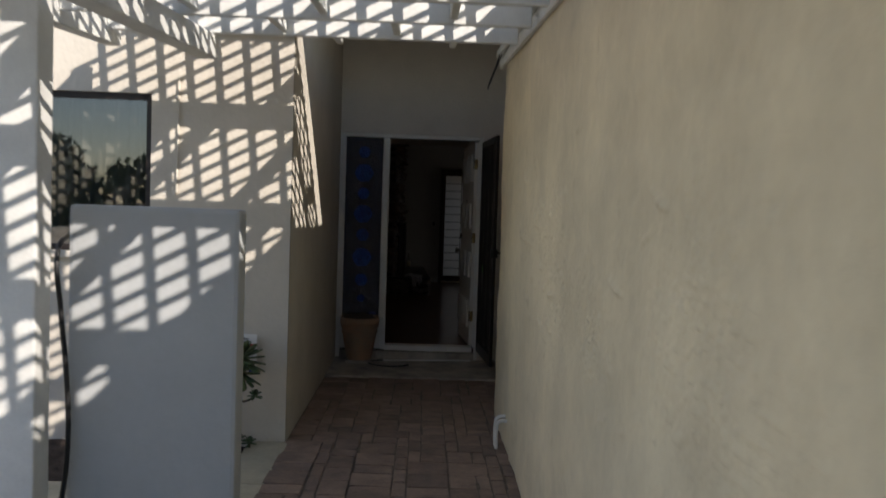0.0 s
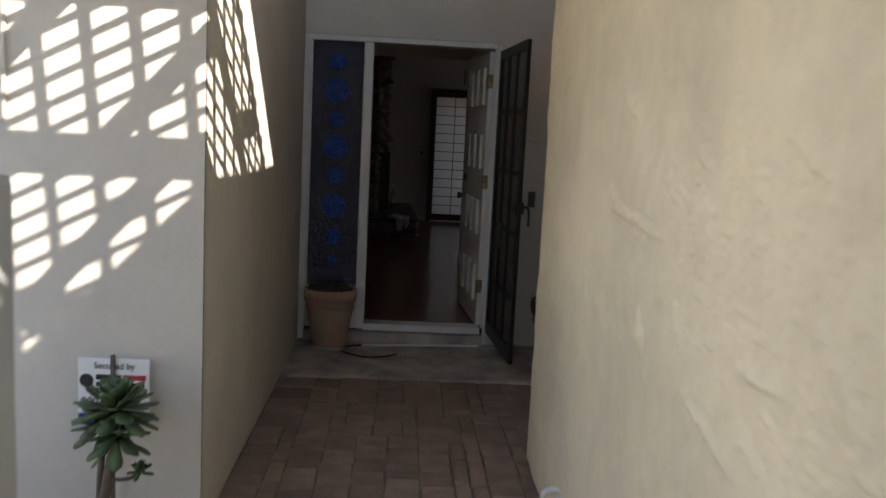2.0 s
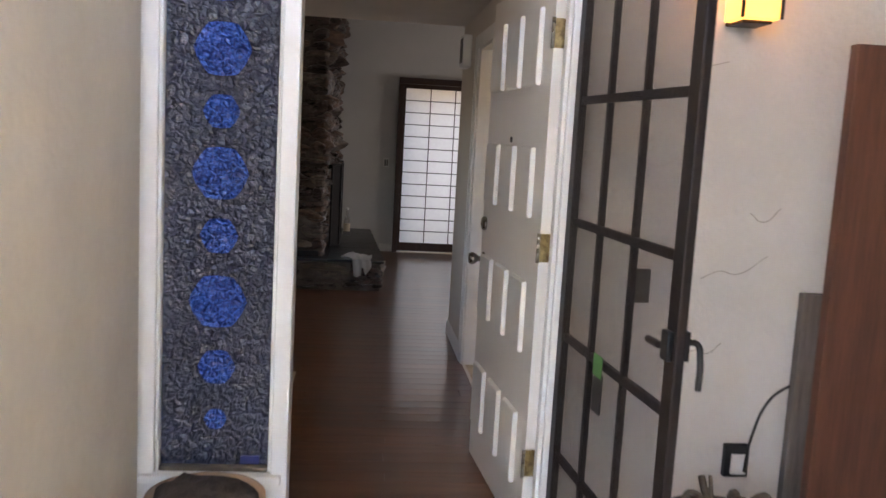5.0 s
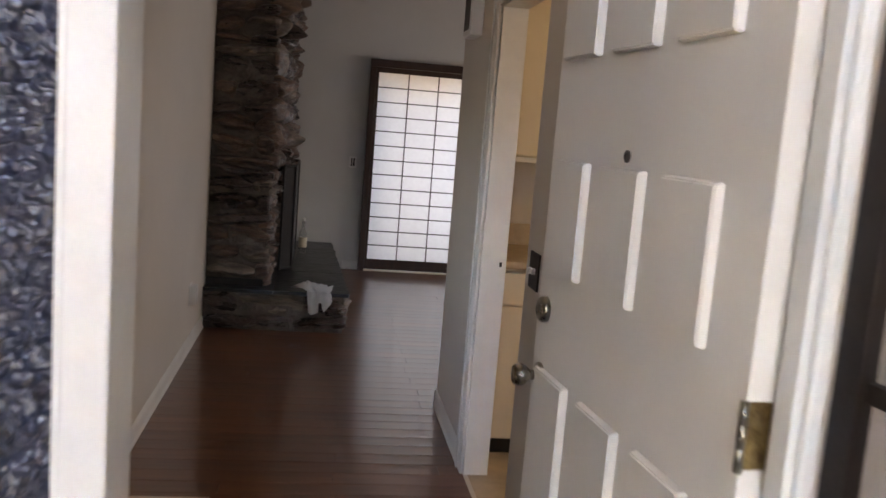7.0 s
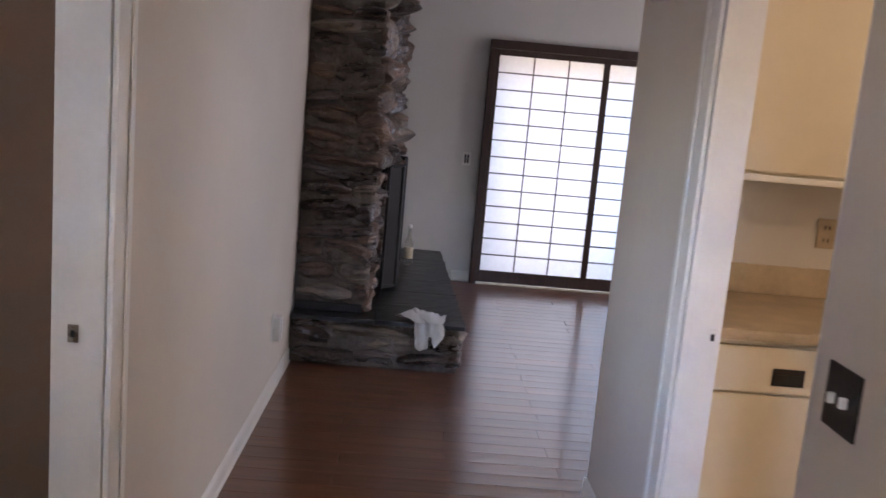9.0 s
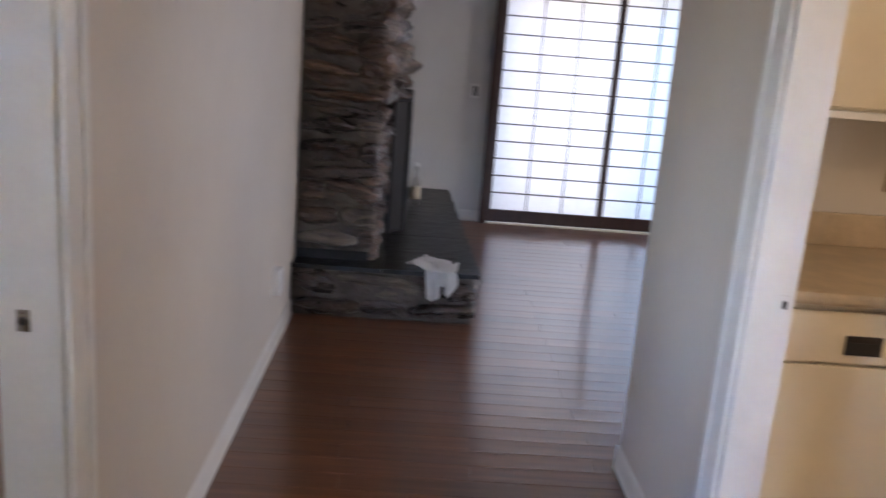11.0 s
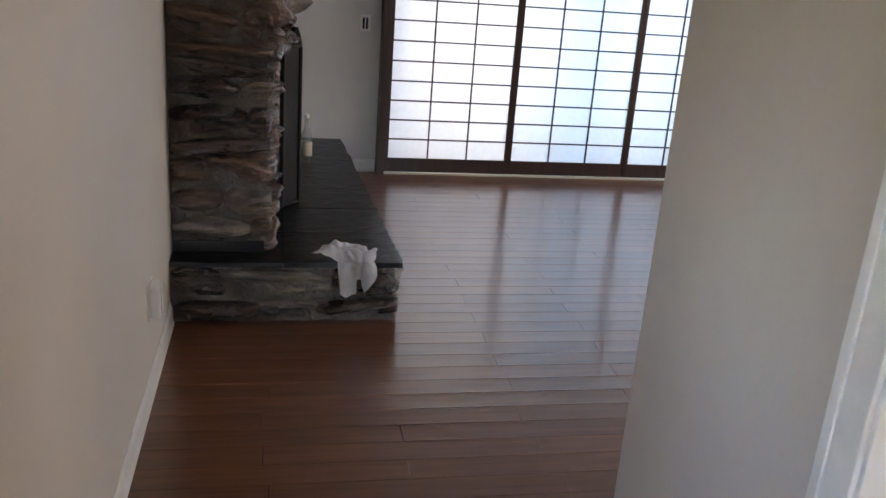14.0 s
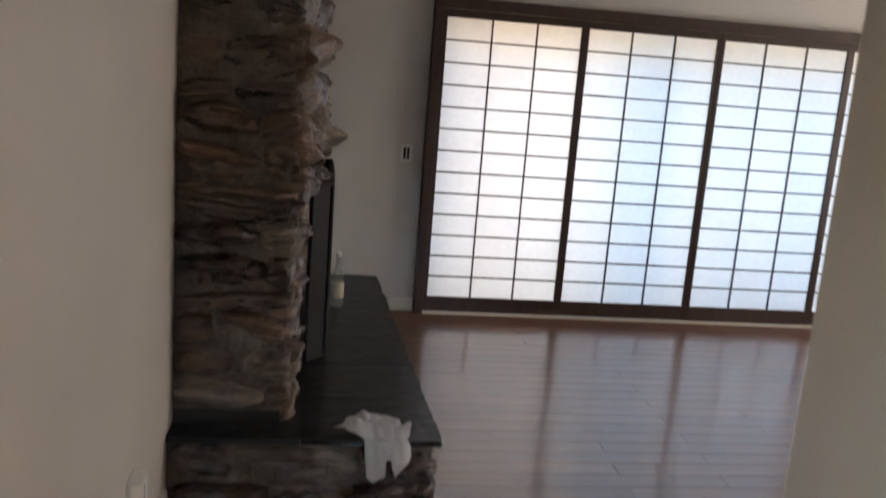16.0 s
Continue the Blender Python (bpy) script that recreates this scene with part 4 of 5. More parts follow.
wall_lantern()
tagged(boxes("doorbell", [((1.180, -0.024, 1.070), (1.232, -0.001, 1.188)), ((1.193, -0.031, 1.135), (1.219, -0.0245, 1.165))], "bell", 0.004),
       "small brown doorbell on the plastered entry wall", "doorbell")
t_ = root("outdoor_outlet", (1.61, 0, 0.5), "grey outdoor socket with a black cable on the entry wall", "outlet")
parented(t_, [box("plate", (1.565, -0.03, 0.44), (1.655, -0.001, 0.56), "steel", 0.004),
              box("cover", (1.585, -0.045, 0.455), (1.64, -0.031, 0.53), "plastic", 0.004),
              tube("cable", [(1.63, -0.05, 0.47), (1.64, -0.06, 0.60), (1.70, -0.05, 0.74), (1.80, -0.03, 0.80)], 0.005, "black")])
for pts in ([(1.10, 1.52), (1.16, 1.555), (1.24, 1.55), (1.33, 1.60)], [(1.42, 1.16), (1.49, 1.19), (1.55, 1.18), (1.66, 1.25)], [(1.36, 0.86), (1.42, 0.90), (1.47, 0.89), (1.52, 0.93)],
            [(1.30, 1.93), (1.37, 1.90), (1.45, 1.915)], [(1.58, 1.40), (1.63, 1.37), (1.69, 1.42)]):
    ck = tube("crack", [(x, -0.0005, z) for x, z in pts], 0.0014, "crack")
    ck.parent = bpy.data.objects["wall_entry"]
tagged(box("timber_slab", (1.815, -0.16, 0.012), (2.25, -0.11, 1.985), "wood_red", 0.006), "tall red-brown timber slab leaning at the entry wall", "board")
tagged(box("grey_board", (1.775, -0.07, 0.012), (2.15, -0.03, 1.13), "board", 0.004), "grey weathered board behind the timber slab", "board")


def pot(name, place, label, r, h, m, group=""):
    top = root(name, place, label, "plant pot", group)
    prof = [(r * 0.60, 0.0), (r * 0.66, 0.02), (r * 0.84, h * 0.5), (r * 0.95, h * 0.82), (r * 1.0, h * 0.84), (r * 1.02, h * 0.9), (r * 1.0, h),
            (r * 0.92, h), (r * 0.90, h * 0.88)]
    body = lathe("body", prof, m, 40, top)
    bm = bmesh.new()
    for ring, zz in ((0.985, h * 0.80), (0.93, h * 0.66)):
        seg = 40
        vs = [[bm.verts.new((r * ring * f * math.cos(2 * math.pi * k / seg), r * ring * f * math.sin(2 * math.pi * k / seg), zz + dz + 0.008 * math.sin(6 * math.pi * k / seg))) for k in range(seg)]
              for f, dz in ((0.97, -0.006), (1.012, 0.0), (0.97, 0.007))]
        for a, b in zip(vs, vs[1:]):
            for k in range(seg):
                bm.faces.new((a[k], a[(k + 1) % seg], b[(k + 1) % seg], b[k]))
    mesh_ob("band", bm, m, top, smooth=True)
    soil = bmesh.new()
    bmesh.ops.create_icosphere(soil, subdivisions=3, radius=r * 0.9)
    for v in soil.verts:
        v.co.z = max(v.co.z, -0.2 * r) * 0.34 + 0.028 * noise.noise(v.co * 17) + h * 0.94
    mesh_ob("soil", soil, "soil", top, smooth=True)
    return top


tagged(box("stand_block", (-0.36, -0.36, 0.012), (-0.11, -0.10, 0.036), "concrete", 0.008), "flat concrete block under the terracotta pot", "block")
pot("terracotta_pot", (-0.235, -0.25, 0.036), "weathered terracotta pot of dry soil on a concrete block", 0.186, 0.41, "terracotta")
pot("brown_pot", (1.40, -0.42, 0.012), "dark brown glazed pot with dry plants on the porch", 0.21, 0.44, "brownpot")
t_ = root("dry_plant", (1.40, -0.42, 0.4), "withered dark plant stalks growing in the brown pot", "plant")
rnd = random.Random(8)
lst = []
for k in range(14):
    a, q = rnd.uniform(0, 6.28), rnd.uniform(0.03, 0.17)
    lst.append(tube("stalk", [(1.40 + 0.3 * q * math.cos(a), -0.42 + 0.3 * q * math.sin(a), 0.40), (1.40 + q * math.cos(a), -0.42 + q * math.sin(a), 0.40 + rnd.uniform(0.05, 0.16)),
                              (1.40 + 1.25 * q * math.cos(a), -0.42 + 1.25 * q * math.sin(a), 0.43 + rnd.uniform(0.02, 0.12))], rnd.uniform(0.006, 0.02), "bark"))
parented(t_, lst)

# pole with a cord, lying on the slab
t_ = root("pole_tool", (0.3, -0.2, 0.012), "thin white pole with a black cord loop lying on the slab", "pole")
parented(t_, [tube("pole", [(0.0, -0.20, 0.022), (0.45, -0.14, 0.022), (0.86, -0.10, 0.022)], 0.0085, "pvc"),
              tube("cord", [(0.0, -0.20, 0.022), (-0.09, -0.24, 0.020), (-0.135, -0.34, 0.019), (-0.06, -0.46, 0.019), (0.08, -0.52, 0.019), (0.19, -0.48, 0.02), (0.25, -0.42, 0.02)], 0.007, "black")])

# ---------------------------------------------------------------- hall
def baseboard(name, axis, at, sgn, lo, hi, h=0.088, t=0.011):
    """A skirting with an eased top and a quarter-round shoe."""
    prof = [(0, 0), (t + 0.006, 0), (t + 0.005, 0.010), (t + 0.001, 0.016), (t, 0.022), (t, h - 0.018), (t * 0.6, h - 0.006), (0.003, h), (0, h)]
    bm = bmesh.new()
    ends = []
    for u in (lo, hi):
        ends.append([bm.verts.new((at + sgn * d, u, F + z) if axis == 'y' else (u, at + sgn * d, F + z)) for d, z in prof])
    for k in range(len(prof)):
        bm.faces.new((ends[0][k], ends[0][(k + 1) % len(prof)], ends[1][(k + 1) % len(prof)], ends[1][k]))
    bm.faces.new(ends[0])
    bm.faces.new(ends[1][::-1])
    bmesh.ops.recalc_face_normals(bm, faces=bm.faces[:])
    return struct(mesh_ob(name, bm, "paint_white"), "white painted wooden skirting", "baseboard")


baseboard("baseboard_1", 'y', XL, 1, 2.165, 4.98)
baseboard("baseboard_2", 'y', XR, -1, 2.625, YK + 0.0)
baseboard("baseboard_3", 'x', YK, 1, XR - 0.012, 5.2)
baseboard("baseboard_4", 'y', XR, -1, 0.15, 1.705)
baseboard("baseboard_5", 'x', YF, -1, 0.50, 0.66)
baseboard("baseboard_6", 'y', XL, 1, 0.15, 1.16)


def casing(name, x, sgn, y0, y1, head, label, thick=0.12, near=True):
    """Door lining and moulded casing round an opening in a wall along y; sgn: the side of the hall."""
    top = struct(new(name), label, "door casing")
    xa, xb = (x, x - sgn * thick)
    lo, hi = min(xa, xb) + 0.001, max(xa, xb) - 0.001
    parts = [box("lining", (lo, y1 - 0.018, F), (hi, y1, head), "paint_white", 0.002), box("lining", (lo, y0, F), (hi, y0 + 0.018, head), "paint_white", 0.002),
             box("lining", (lo, y0 + 0.018, head - 0.018), (hi, y1 - 0.018, head), "paint_white", 0.002)]
    for a, b, inner in ((y1 - 0.010, y1 + 0.090, -1), (y0 - 0.090, y0 + 0.010, 1))[:2 if near else 1]:
        f0, f1 = sorted((x + sgn * 0.001, x + sgn * 0.015))
        parts.append(box("casing", (f0, a, F), (f1, b, head + 0.075), "paint_white", 0.004))
        g0, g1 = sorted((x + sgn * 0.016, x + sgn * 0.022))
        c0, c1 = (b - 0.030, b - 0.002) if inner < 0 else (a + 0.002, a + 0.030)
        parts.append(box("moulding", (g0, c0, F), (g1, c1, head + 0.07), "paint_white", 0.003))
    f0, f1 = sorted((x + sgn * 0.001, x + sgn * 0.0148))
    parts.append(box("casing", (f0, y0 + 0.0105, head - 0.01), (f1, y1 - 0.0105, head + 0.075), "paint_white", 0.004))
    for o in parts:
        o.parent = top
    return top


cs = casing("door_casing_kitchen", XR, -1, 1.71, 2.53, F + 2.03, "white moulded casing of the kitchen doorway", 0.11, False)
cl = casing("door_casing_side", XL, 1, 1.25, 2.07, F + 2.03, "white moulded casing of the side room doorway")
for o in (boxes("strike", [((XR + 0.072, 2.5085, 1.062), (XR + 0.094, 2.5115, 1.108))], "paint_white", 0.001), box("strike_hole", (XR + 0.078, 2.5065, 1.075), (XR + 0.089, 2.508, 1.095), "black")):
    o.parent = cs
for o in (boxes("strike", [((XL - 0.080, 2.0485, 1.067), (XL - 0.056, 2.0515, 1.109))], "nickel", 0.001), box("strike_hole", (XL - 0.072, 2.0465, 1.08), (XL - 0.064, 2.048, 1.096), "black")):
    o.parent = cl

t_ = root("switch_plate", (XR, 1.6, 1.21), "dark bronze double switch plate with white toggles", "switch")
parented(t_, [box("plate", (XR - 0.007, 1.542, 1.152), (XR - 0.001, 1.658, 1.270), "bronze", 0.002),
              box("toggle", (XR - 0.020, 1.573, 1.203), (XR - 0.0075, 1.583, 1.222), "plastic", 0.001),
              box("toggle", (XR - 0.020, 1.617, 1.199), (XR - 0.0075, 1.627, 1.218), "plastic", 0.001)])
t_ = root("door_chime", (XR, 3.05, 2.18), "white plastic door chime box with a dark grille", "chime")
parented(t_, [box("case", (XR - 0.06, 2.95, 2.075), (XR - 0.001, 3.16, 2.29), "plastic", 0.008),
              box("grille", (XR - 0.063, 2.985, 2.105), (XR - 0.0605, 3.125, 2.27), "black", 0.001)])
t_ = root("wall_outlet", (XL, 4.40, 0.5), "white plastic outlet cover on the hall wall", "outlet")
parented(t_, [box("cover", (XL + 0.006, 4.36, 0.432), (XL + 0.044, 4.445, 0.556), "plastic", 0.008),
              box("plate", (XL + 0.0005, 4.35, 0.425), (XL + 0.006, 4.455, 0.563), "plastic", 0.003),
              box("flap_gap", (XL + 0.0435, 4.385, 0.442), (XL + 0.0448, 4.388, 0.546), "steel", 0)])
t_ = root("hall_ceiling_lamp", (0.20, 1.42, HALL_H), "small lit flush ceiling lamp", "lamp")
g_ = lathe("glass", [(0.11, 0.0), (0.12, -0.02), (0.11, -0.045), (0.07, -0.062), (0.01, -0.068)], "bulbglow", 32, t_)
c_ = lathe("collar", [(0.135, 0.0), (0.135, -0.012), (0.112, -0.018)], "brass", 32, t_)
tagged(box("floor_mat", (-0.50, 1.58, F + 0.001), (-0.12, 2.22, F + 0.009), "ivory", 0.003), "small pale mat on the plank floor by the side door", "mat")

# ---------------------------------------------------------------- kitchen
ky, kz = 2.715, 0.955
t_ = root("base_cabinet", (1.6, 3.0, F), "cream painted kitchen base cabinets with recessed dark pulls", "cabinet")
kp = [box("body", (1.045, 2.735, F + 0.09), (3.2, YK - 0.125, 1.035), "cab"),
      box("toe_kick", (1.045, 2.79, F), (3.2, YK - 0.125, F + 0.089), "black")]
for k in range(5):
    x0 = 1.048 + k * 0.60 - (0.0 if k == 0 else 0.0)
    kp.append(box("drawer_front", (x0, 2.715, 0.872), (x0 + 0.592, 2.734, 1.018), "cab", 0.003))
    kp.append(box("door", (x0, 2.715, F + 0.10), (x0 + 0.592, 2.734, 0.862), "cab", 0.003))
    kp.append(box("pull", (x0 + 0.245, 2.711, 0.897), (x0 + 0.347, 2.7145, 0.953), "bronze", 0.002))
    # no hollow is cut: a black plate paints the shade inside the pull
    kp.append(box("pull_recess_shade", (x0 + 0.252, 2.709, 0.902), (x0 + 0.340, 2.7108, 0.935), "black"))
    if k >= 2:
        break
parented(t_, kp)
t_ = root("countertop", (1.6, 3.0, 1.04), "tan laminate kitchen counter with a rounded front edge", "counter")
parented(t_, [box("top", (1.045, 2.69, 1.037), (3.2, YK - 0.125, 1.074), "counter", 0.012),
              box("backsplash", (1.045, YK - 0.143, 1.0745), (3.2, YK - 0.125, 1.185), "counter", 0.004)])
tagged(box("cutting_board", (1.425, 2.681, 0.985), (1.85, 2.689, 1.030), "wood_red", 0.004), "brown wooden board sliding out under the counter", "board")
t_ = root("wall_cabinet", (1.6, 3.1, 1.5), "cream painted wall cabinet above the counter", "cabinet")
parented(t_, [box("body", (1.045, 3.02, 1.535), (3.2, YK - 0.125, 2.42), "cab"), box("bottom_rail", (1.045, 2.995, 1.512), (3.2, YK - 0.126, 1.534), "paint_white", 0.003),
              box("door", (1.05, 3.0, 1.545), (1.60, 3.019, 2.40), "cab", 0.003), box("door", (1.66, 3.0, 1.545), (2.2, 3.019, 2.40), "cab", 0.003),
              box("hinge_strip", (1.605, 3.005, 1.545), (1.655, 3.018, 2.40), "bronze")])
t_ = root("kitchen_outlet", (1.69, 3.33, 1.32), "tan socket plate on the kitchen wall", "outlet")
parented(t_, [box("plate", (1.656, YK - 0.128, 1.264), (1.724, YK - 0.1215, 1.376), "counter", 0.002),
              boxes("socket_slot", [((x, YK - 0.1295, z), (x + 0.004, YK - 0.1282, z + 0.016)) for z in (1.287, 1.335) for x in (1.679, 1.696)], "black")])
struct(box("floor_kitchen", (XR + 0.02, 0.15, F - 0.010), (3.5, YK - 0.12, F + 0.0005), "counter"), "tan kitchen vinyl floor", "floor")
t_ = root("kitchen_ceiling_lamp", (2.2, 1.6, HALL_H + 0.1), "lit round kitchen ceiling lamp", "lamp")
lathe("glass", [(0.15, 0.0), (0.16, -0.02), (0.14, -0.05), (0.08, -0.07), (0.01, -0.075)], "bulbglow", 32, t_)

# ---------------------------------------------------------------- living room: shoji
SX, SY = 0.723, 7.735
PW = 0.966


def shoji_panel(k):
    y = SY + (0.0 if k % 2 == 0 else 0.004)
    top = root("shoji_panel", (SX + k * PW, y, F + 0.018), "dark wood shoji panel glowing with backlit white paper", "shoji screen", "shoji panels in the window")
    return top


def make_shoji():
    top = shoji_panel(0)
    z0, z1 = 0.106, 2.0
    st = 0.027
    box("stile", (0.0, 0, 0.0), (st, 0.03, 2.05), "shoji_wood", 0.002, top)
    box("stile", (PW - st, 0, 0.0), (PW, 0.03, 2.05), "shoji_wood", 0.002, top)
    box("rail", (st, 0, 0.0), (PW - st, 0.03, z0), "shoji_wood", 0.002, top)
    box("rail", (st, 0, z1), (PW - st, 0.03, 2.05), "shoji_wood", 0.002, top)
    for c in (1, 2):
        x = st + (PW - 2 * st) * c / 3
        box("muntin", (x - 0.0055, 0.003, z0), (x + 0.0055, 0.014, z1), "muntin", 0, top)
    for r in range(1, 13):
        z = z0 + (z1 - z0) * r / 13
        box("muntin", (st, 0.0045, z - 0.0052), (PW - st, 0.0135, z + 0.0052), "muntin", 0, top)
    box("paper", (st - 0.005, 0.0145, z0 - 0.005), (PW - st + 0.005, 0.0152, z1 + 0.005), "paper", 0, top)
    for k in range(1, 4):
        copy_thing(top, pose(SX + k * PW, SY + (0.0 if k % 2 == 0 else 0.004), F + 0.018))


make_shoji()
fr = struct(new("window_3"), "dark stained wooden frame of the shoji screens", "window frame")
x1_ = SX + 4 * PW
for o in (box("head", (SX - 0.06, SY - 0.028, F + 2.070), (x1_ + 0.06, YF + 0.06, F + 2.145), "shoji_wood", 0.004),
          box("jamb", (SX - 0.06, SY - 0.025, F), (SX - 0.002, YF + 0.06, F + 2.069), "shoji_wood", 0.004),
          box("jamb", (x1_ + 0.002, SY - 0.025, F), (x1_ + 0.06, YF + 0.06, F + 2.069), "shoji_wood", 0.004),
          box("track", (SX - 0.001, SY - 0.014, F), (x1_ + 0.001, YF + 0.06, F + 0.012), "ivory", 0.003)):
    o.parent = fr
# a thin see-through sheet that colours the light reaching the paper
def sheer(name, colour, label, x0, x1, z0, z1, y, deep, waves):
    m = bpy.data.materials.new(name)
    m.use_nodes = True
    n, L = m.node_tree.nodes, m.node_tree.links
    n.remove(n["Principled BSDF"])
    tr, tp, mx = n.new("ShaderNodeBsdfTranslucent"), n.new("ShaderNodeBsdfTransparent"), n.new("ShaderNodeMixShader")
    tr.inputs[0].default_value = (*colour, 1)
    tp.inputs[0].default_value = (*colour, 1)
    mx.inputs[0].default_value = 0.45
    L.new(tr.outputs[0], mx.inputs[1])
    L.new(tp.outputs[0], mx.inputs[2])
    L.new(mx.outputs[0], n["Material Output"].inputs[0])
    bm = bmesh.new()
    prev = None
    for k in range(121):
        x = x0 + (x1 - x0) * k / 120
        yy = y + deep * math.sin(k * waves) * (0.6 + 0.4 * math.sin(k * 0.11))
        cur = (bm.verts.new((x, yy, z0)), bm.verts.new((x, yy, z1)))
        if prev:
            bm.faces.new((prev[0], cur[0], cur[1], prev[1]))
        prev = cur
    return tagged(mesh_ob(name, bm, m, smooth=True), label, "curtain")


# unseen blue sheets added to give the paper its bluish bands of light
sheer("blue_tint_sheet", (0.72, 0.88, 1.0), "pale blue sheet added to tint light behind the shoji paper", 1.74, 4.6, 0.001, 2.1, YF + 0.30, 0.035, 0.55)
for xa, xb in ((0.75, 0.86), (2.10, 2.42), (2.86, 3.02), (3.30, 3.62)):
    sheer("blue_tint_sheet", (0.60, 0.80, 0.98), "gathered pale blue sheet added to tint light behind the shoji paper", xa, xb, 0.001, 2.1, YF + 0.2, 0.02, 0.35)
# unseen tan strip, added to stand in for the eave's yellowish light
sheer("tan_tint_strip", (0.9, 0.60, 0.24), "tan strip added to yellow the light behind the top paper row", SX, 4.6, 2.02, 2.22, YF + 0.16, 0.004, 0.4)
# side yard ground, and an added wall that keeps sky light off the paper
struct(box("ground_yard", (-2, YF + 0.16, -0.2), (8, 12.5, 0.0), "concrete"), "pale concrete side yard", "ground")
struct(box("wall_yard", (-2, 10.4, 0), (8, 10.6, 2.748), "stucco"), "unseen pale stucco wall added to close off the sky", "wall")
t_ = root("light_switch", (0.546, YF, 1.24), "small white switch plate on the far wall", "switch")
parented(t_, [box("plate", (0.508, YF - 0.007, 1.182), (0.584, YF - 0.001, 1.298), "plastic", 0.002), boxes("rocker", [((0.526, YF - 0.010, 1.20), (0.542, YF - 0.0072, 1.28)), ((0.550, YF - 0.010, 1.20), (0.566, YF - 0.0072, 1.28))], "steel", 0.001)])

# firescreen, bottle, cloth
def firescreen():
    top = root("fire_screen", (-0.008, 6.4, 0.437), "black steel fireplace screen standing on the hearth", "fire screen")
    bm = bmesh.new()
    pts = [(-0.055, -0.60), (0.030, -0.52), (0.034, -0.15), (0.034, 0.15), (0.03, 0.44), (-0.055, 0.52)]
    vs = []
    for i, (x, y) in enumerate(pts):
        h = 0.825 - (0.02 if i in (0, 5) else 0)
        vs.append([bm.verts.new((x + d, y, z)) for d in (0.0, 0.012) for z in (0.0, h)])
    for a, b in zip(vs, vs[1:]):
        bm.faces.new((a[0], b[0], b[1], a[1]))
        bm.faces.new((a[2], a[3], b[3], b[2]))
        bm.faces.new((a[1], b[1], b[3], a[3]))
        bm.faces.new((a[0], a[2], b[2], b[0]))
    for e in (vs[0], vs[-1]):
        bm.faces.new((e[0], e[1], e[3], e[2]))
    bmesh.ops.recalc_face_normals(bm, faces=bm.faces[:])
    mesh_ob("panel", bm, "steel", top)
    for x, y in (pts[0], pts[1], pts[4], pts[5]):
        tube("rod", [(x + 0.014, y, 0.0), (x + 0.014, y, 0.40), (x + 0.014, y, 0.82)], 0.010, "steel", top)
    tube("rail", [(x + 0.014, y, 0.825) for x, y in pts], 0.009, "steel", top, bend='VECTOR')
    tube("rail", [(x + 0.014, y, 0.012) for x, y in pts], 0.009, "steel", top, bend='VECTOR')


firescreen()
t_ = root("glass_bottle", (0.104, 6.80, 0.434), "clear glass bottle with pale label and white cap on hearth", "bottle")
lathe("glass", [(0.034, 0.0), (0.037, 0.006), (0.037, 0.155), (0.034, 0.18), (0.020, 0.215), (0.0145, 0.235), (0.0135, 0.285), (0.016, 0.288), (0.016, 0.298), (0.013, 0.30)], "bottle", 28, t_)
lb = lathe("label", [(0.0374, 0.05), (0.0378, 0.051), (0.0378, 0.138), (0.0374, 0.139)], "ivory", 28, t_)
lathe("cap", [(0.0165, 0.289), (0.0165, 0.312), (0.012, 0.314)], "plastic", 20, t_)


# the rag's outline: distance past the hearth's edge, left and right rim
RAG_D = (-0.22, -0.19, -0.11, -0.085, -0.05, 0.0, 0.06, 0.12, 0.17)
RAG_LEFT = (0.170, 0.150, 0.105, 0.070, 0.100, 0.185, 0.190, 0.197, 0.200)
RAG_RIGHT = (0.200, 0.250, 0.350, 0.372, 0.365, 0.345, 0.368, 0.372, 0.350)


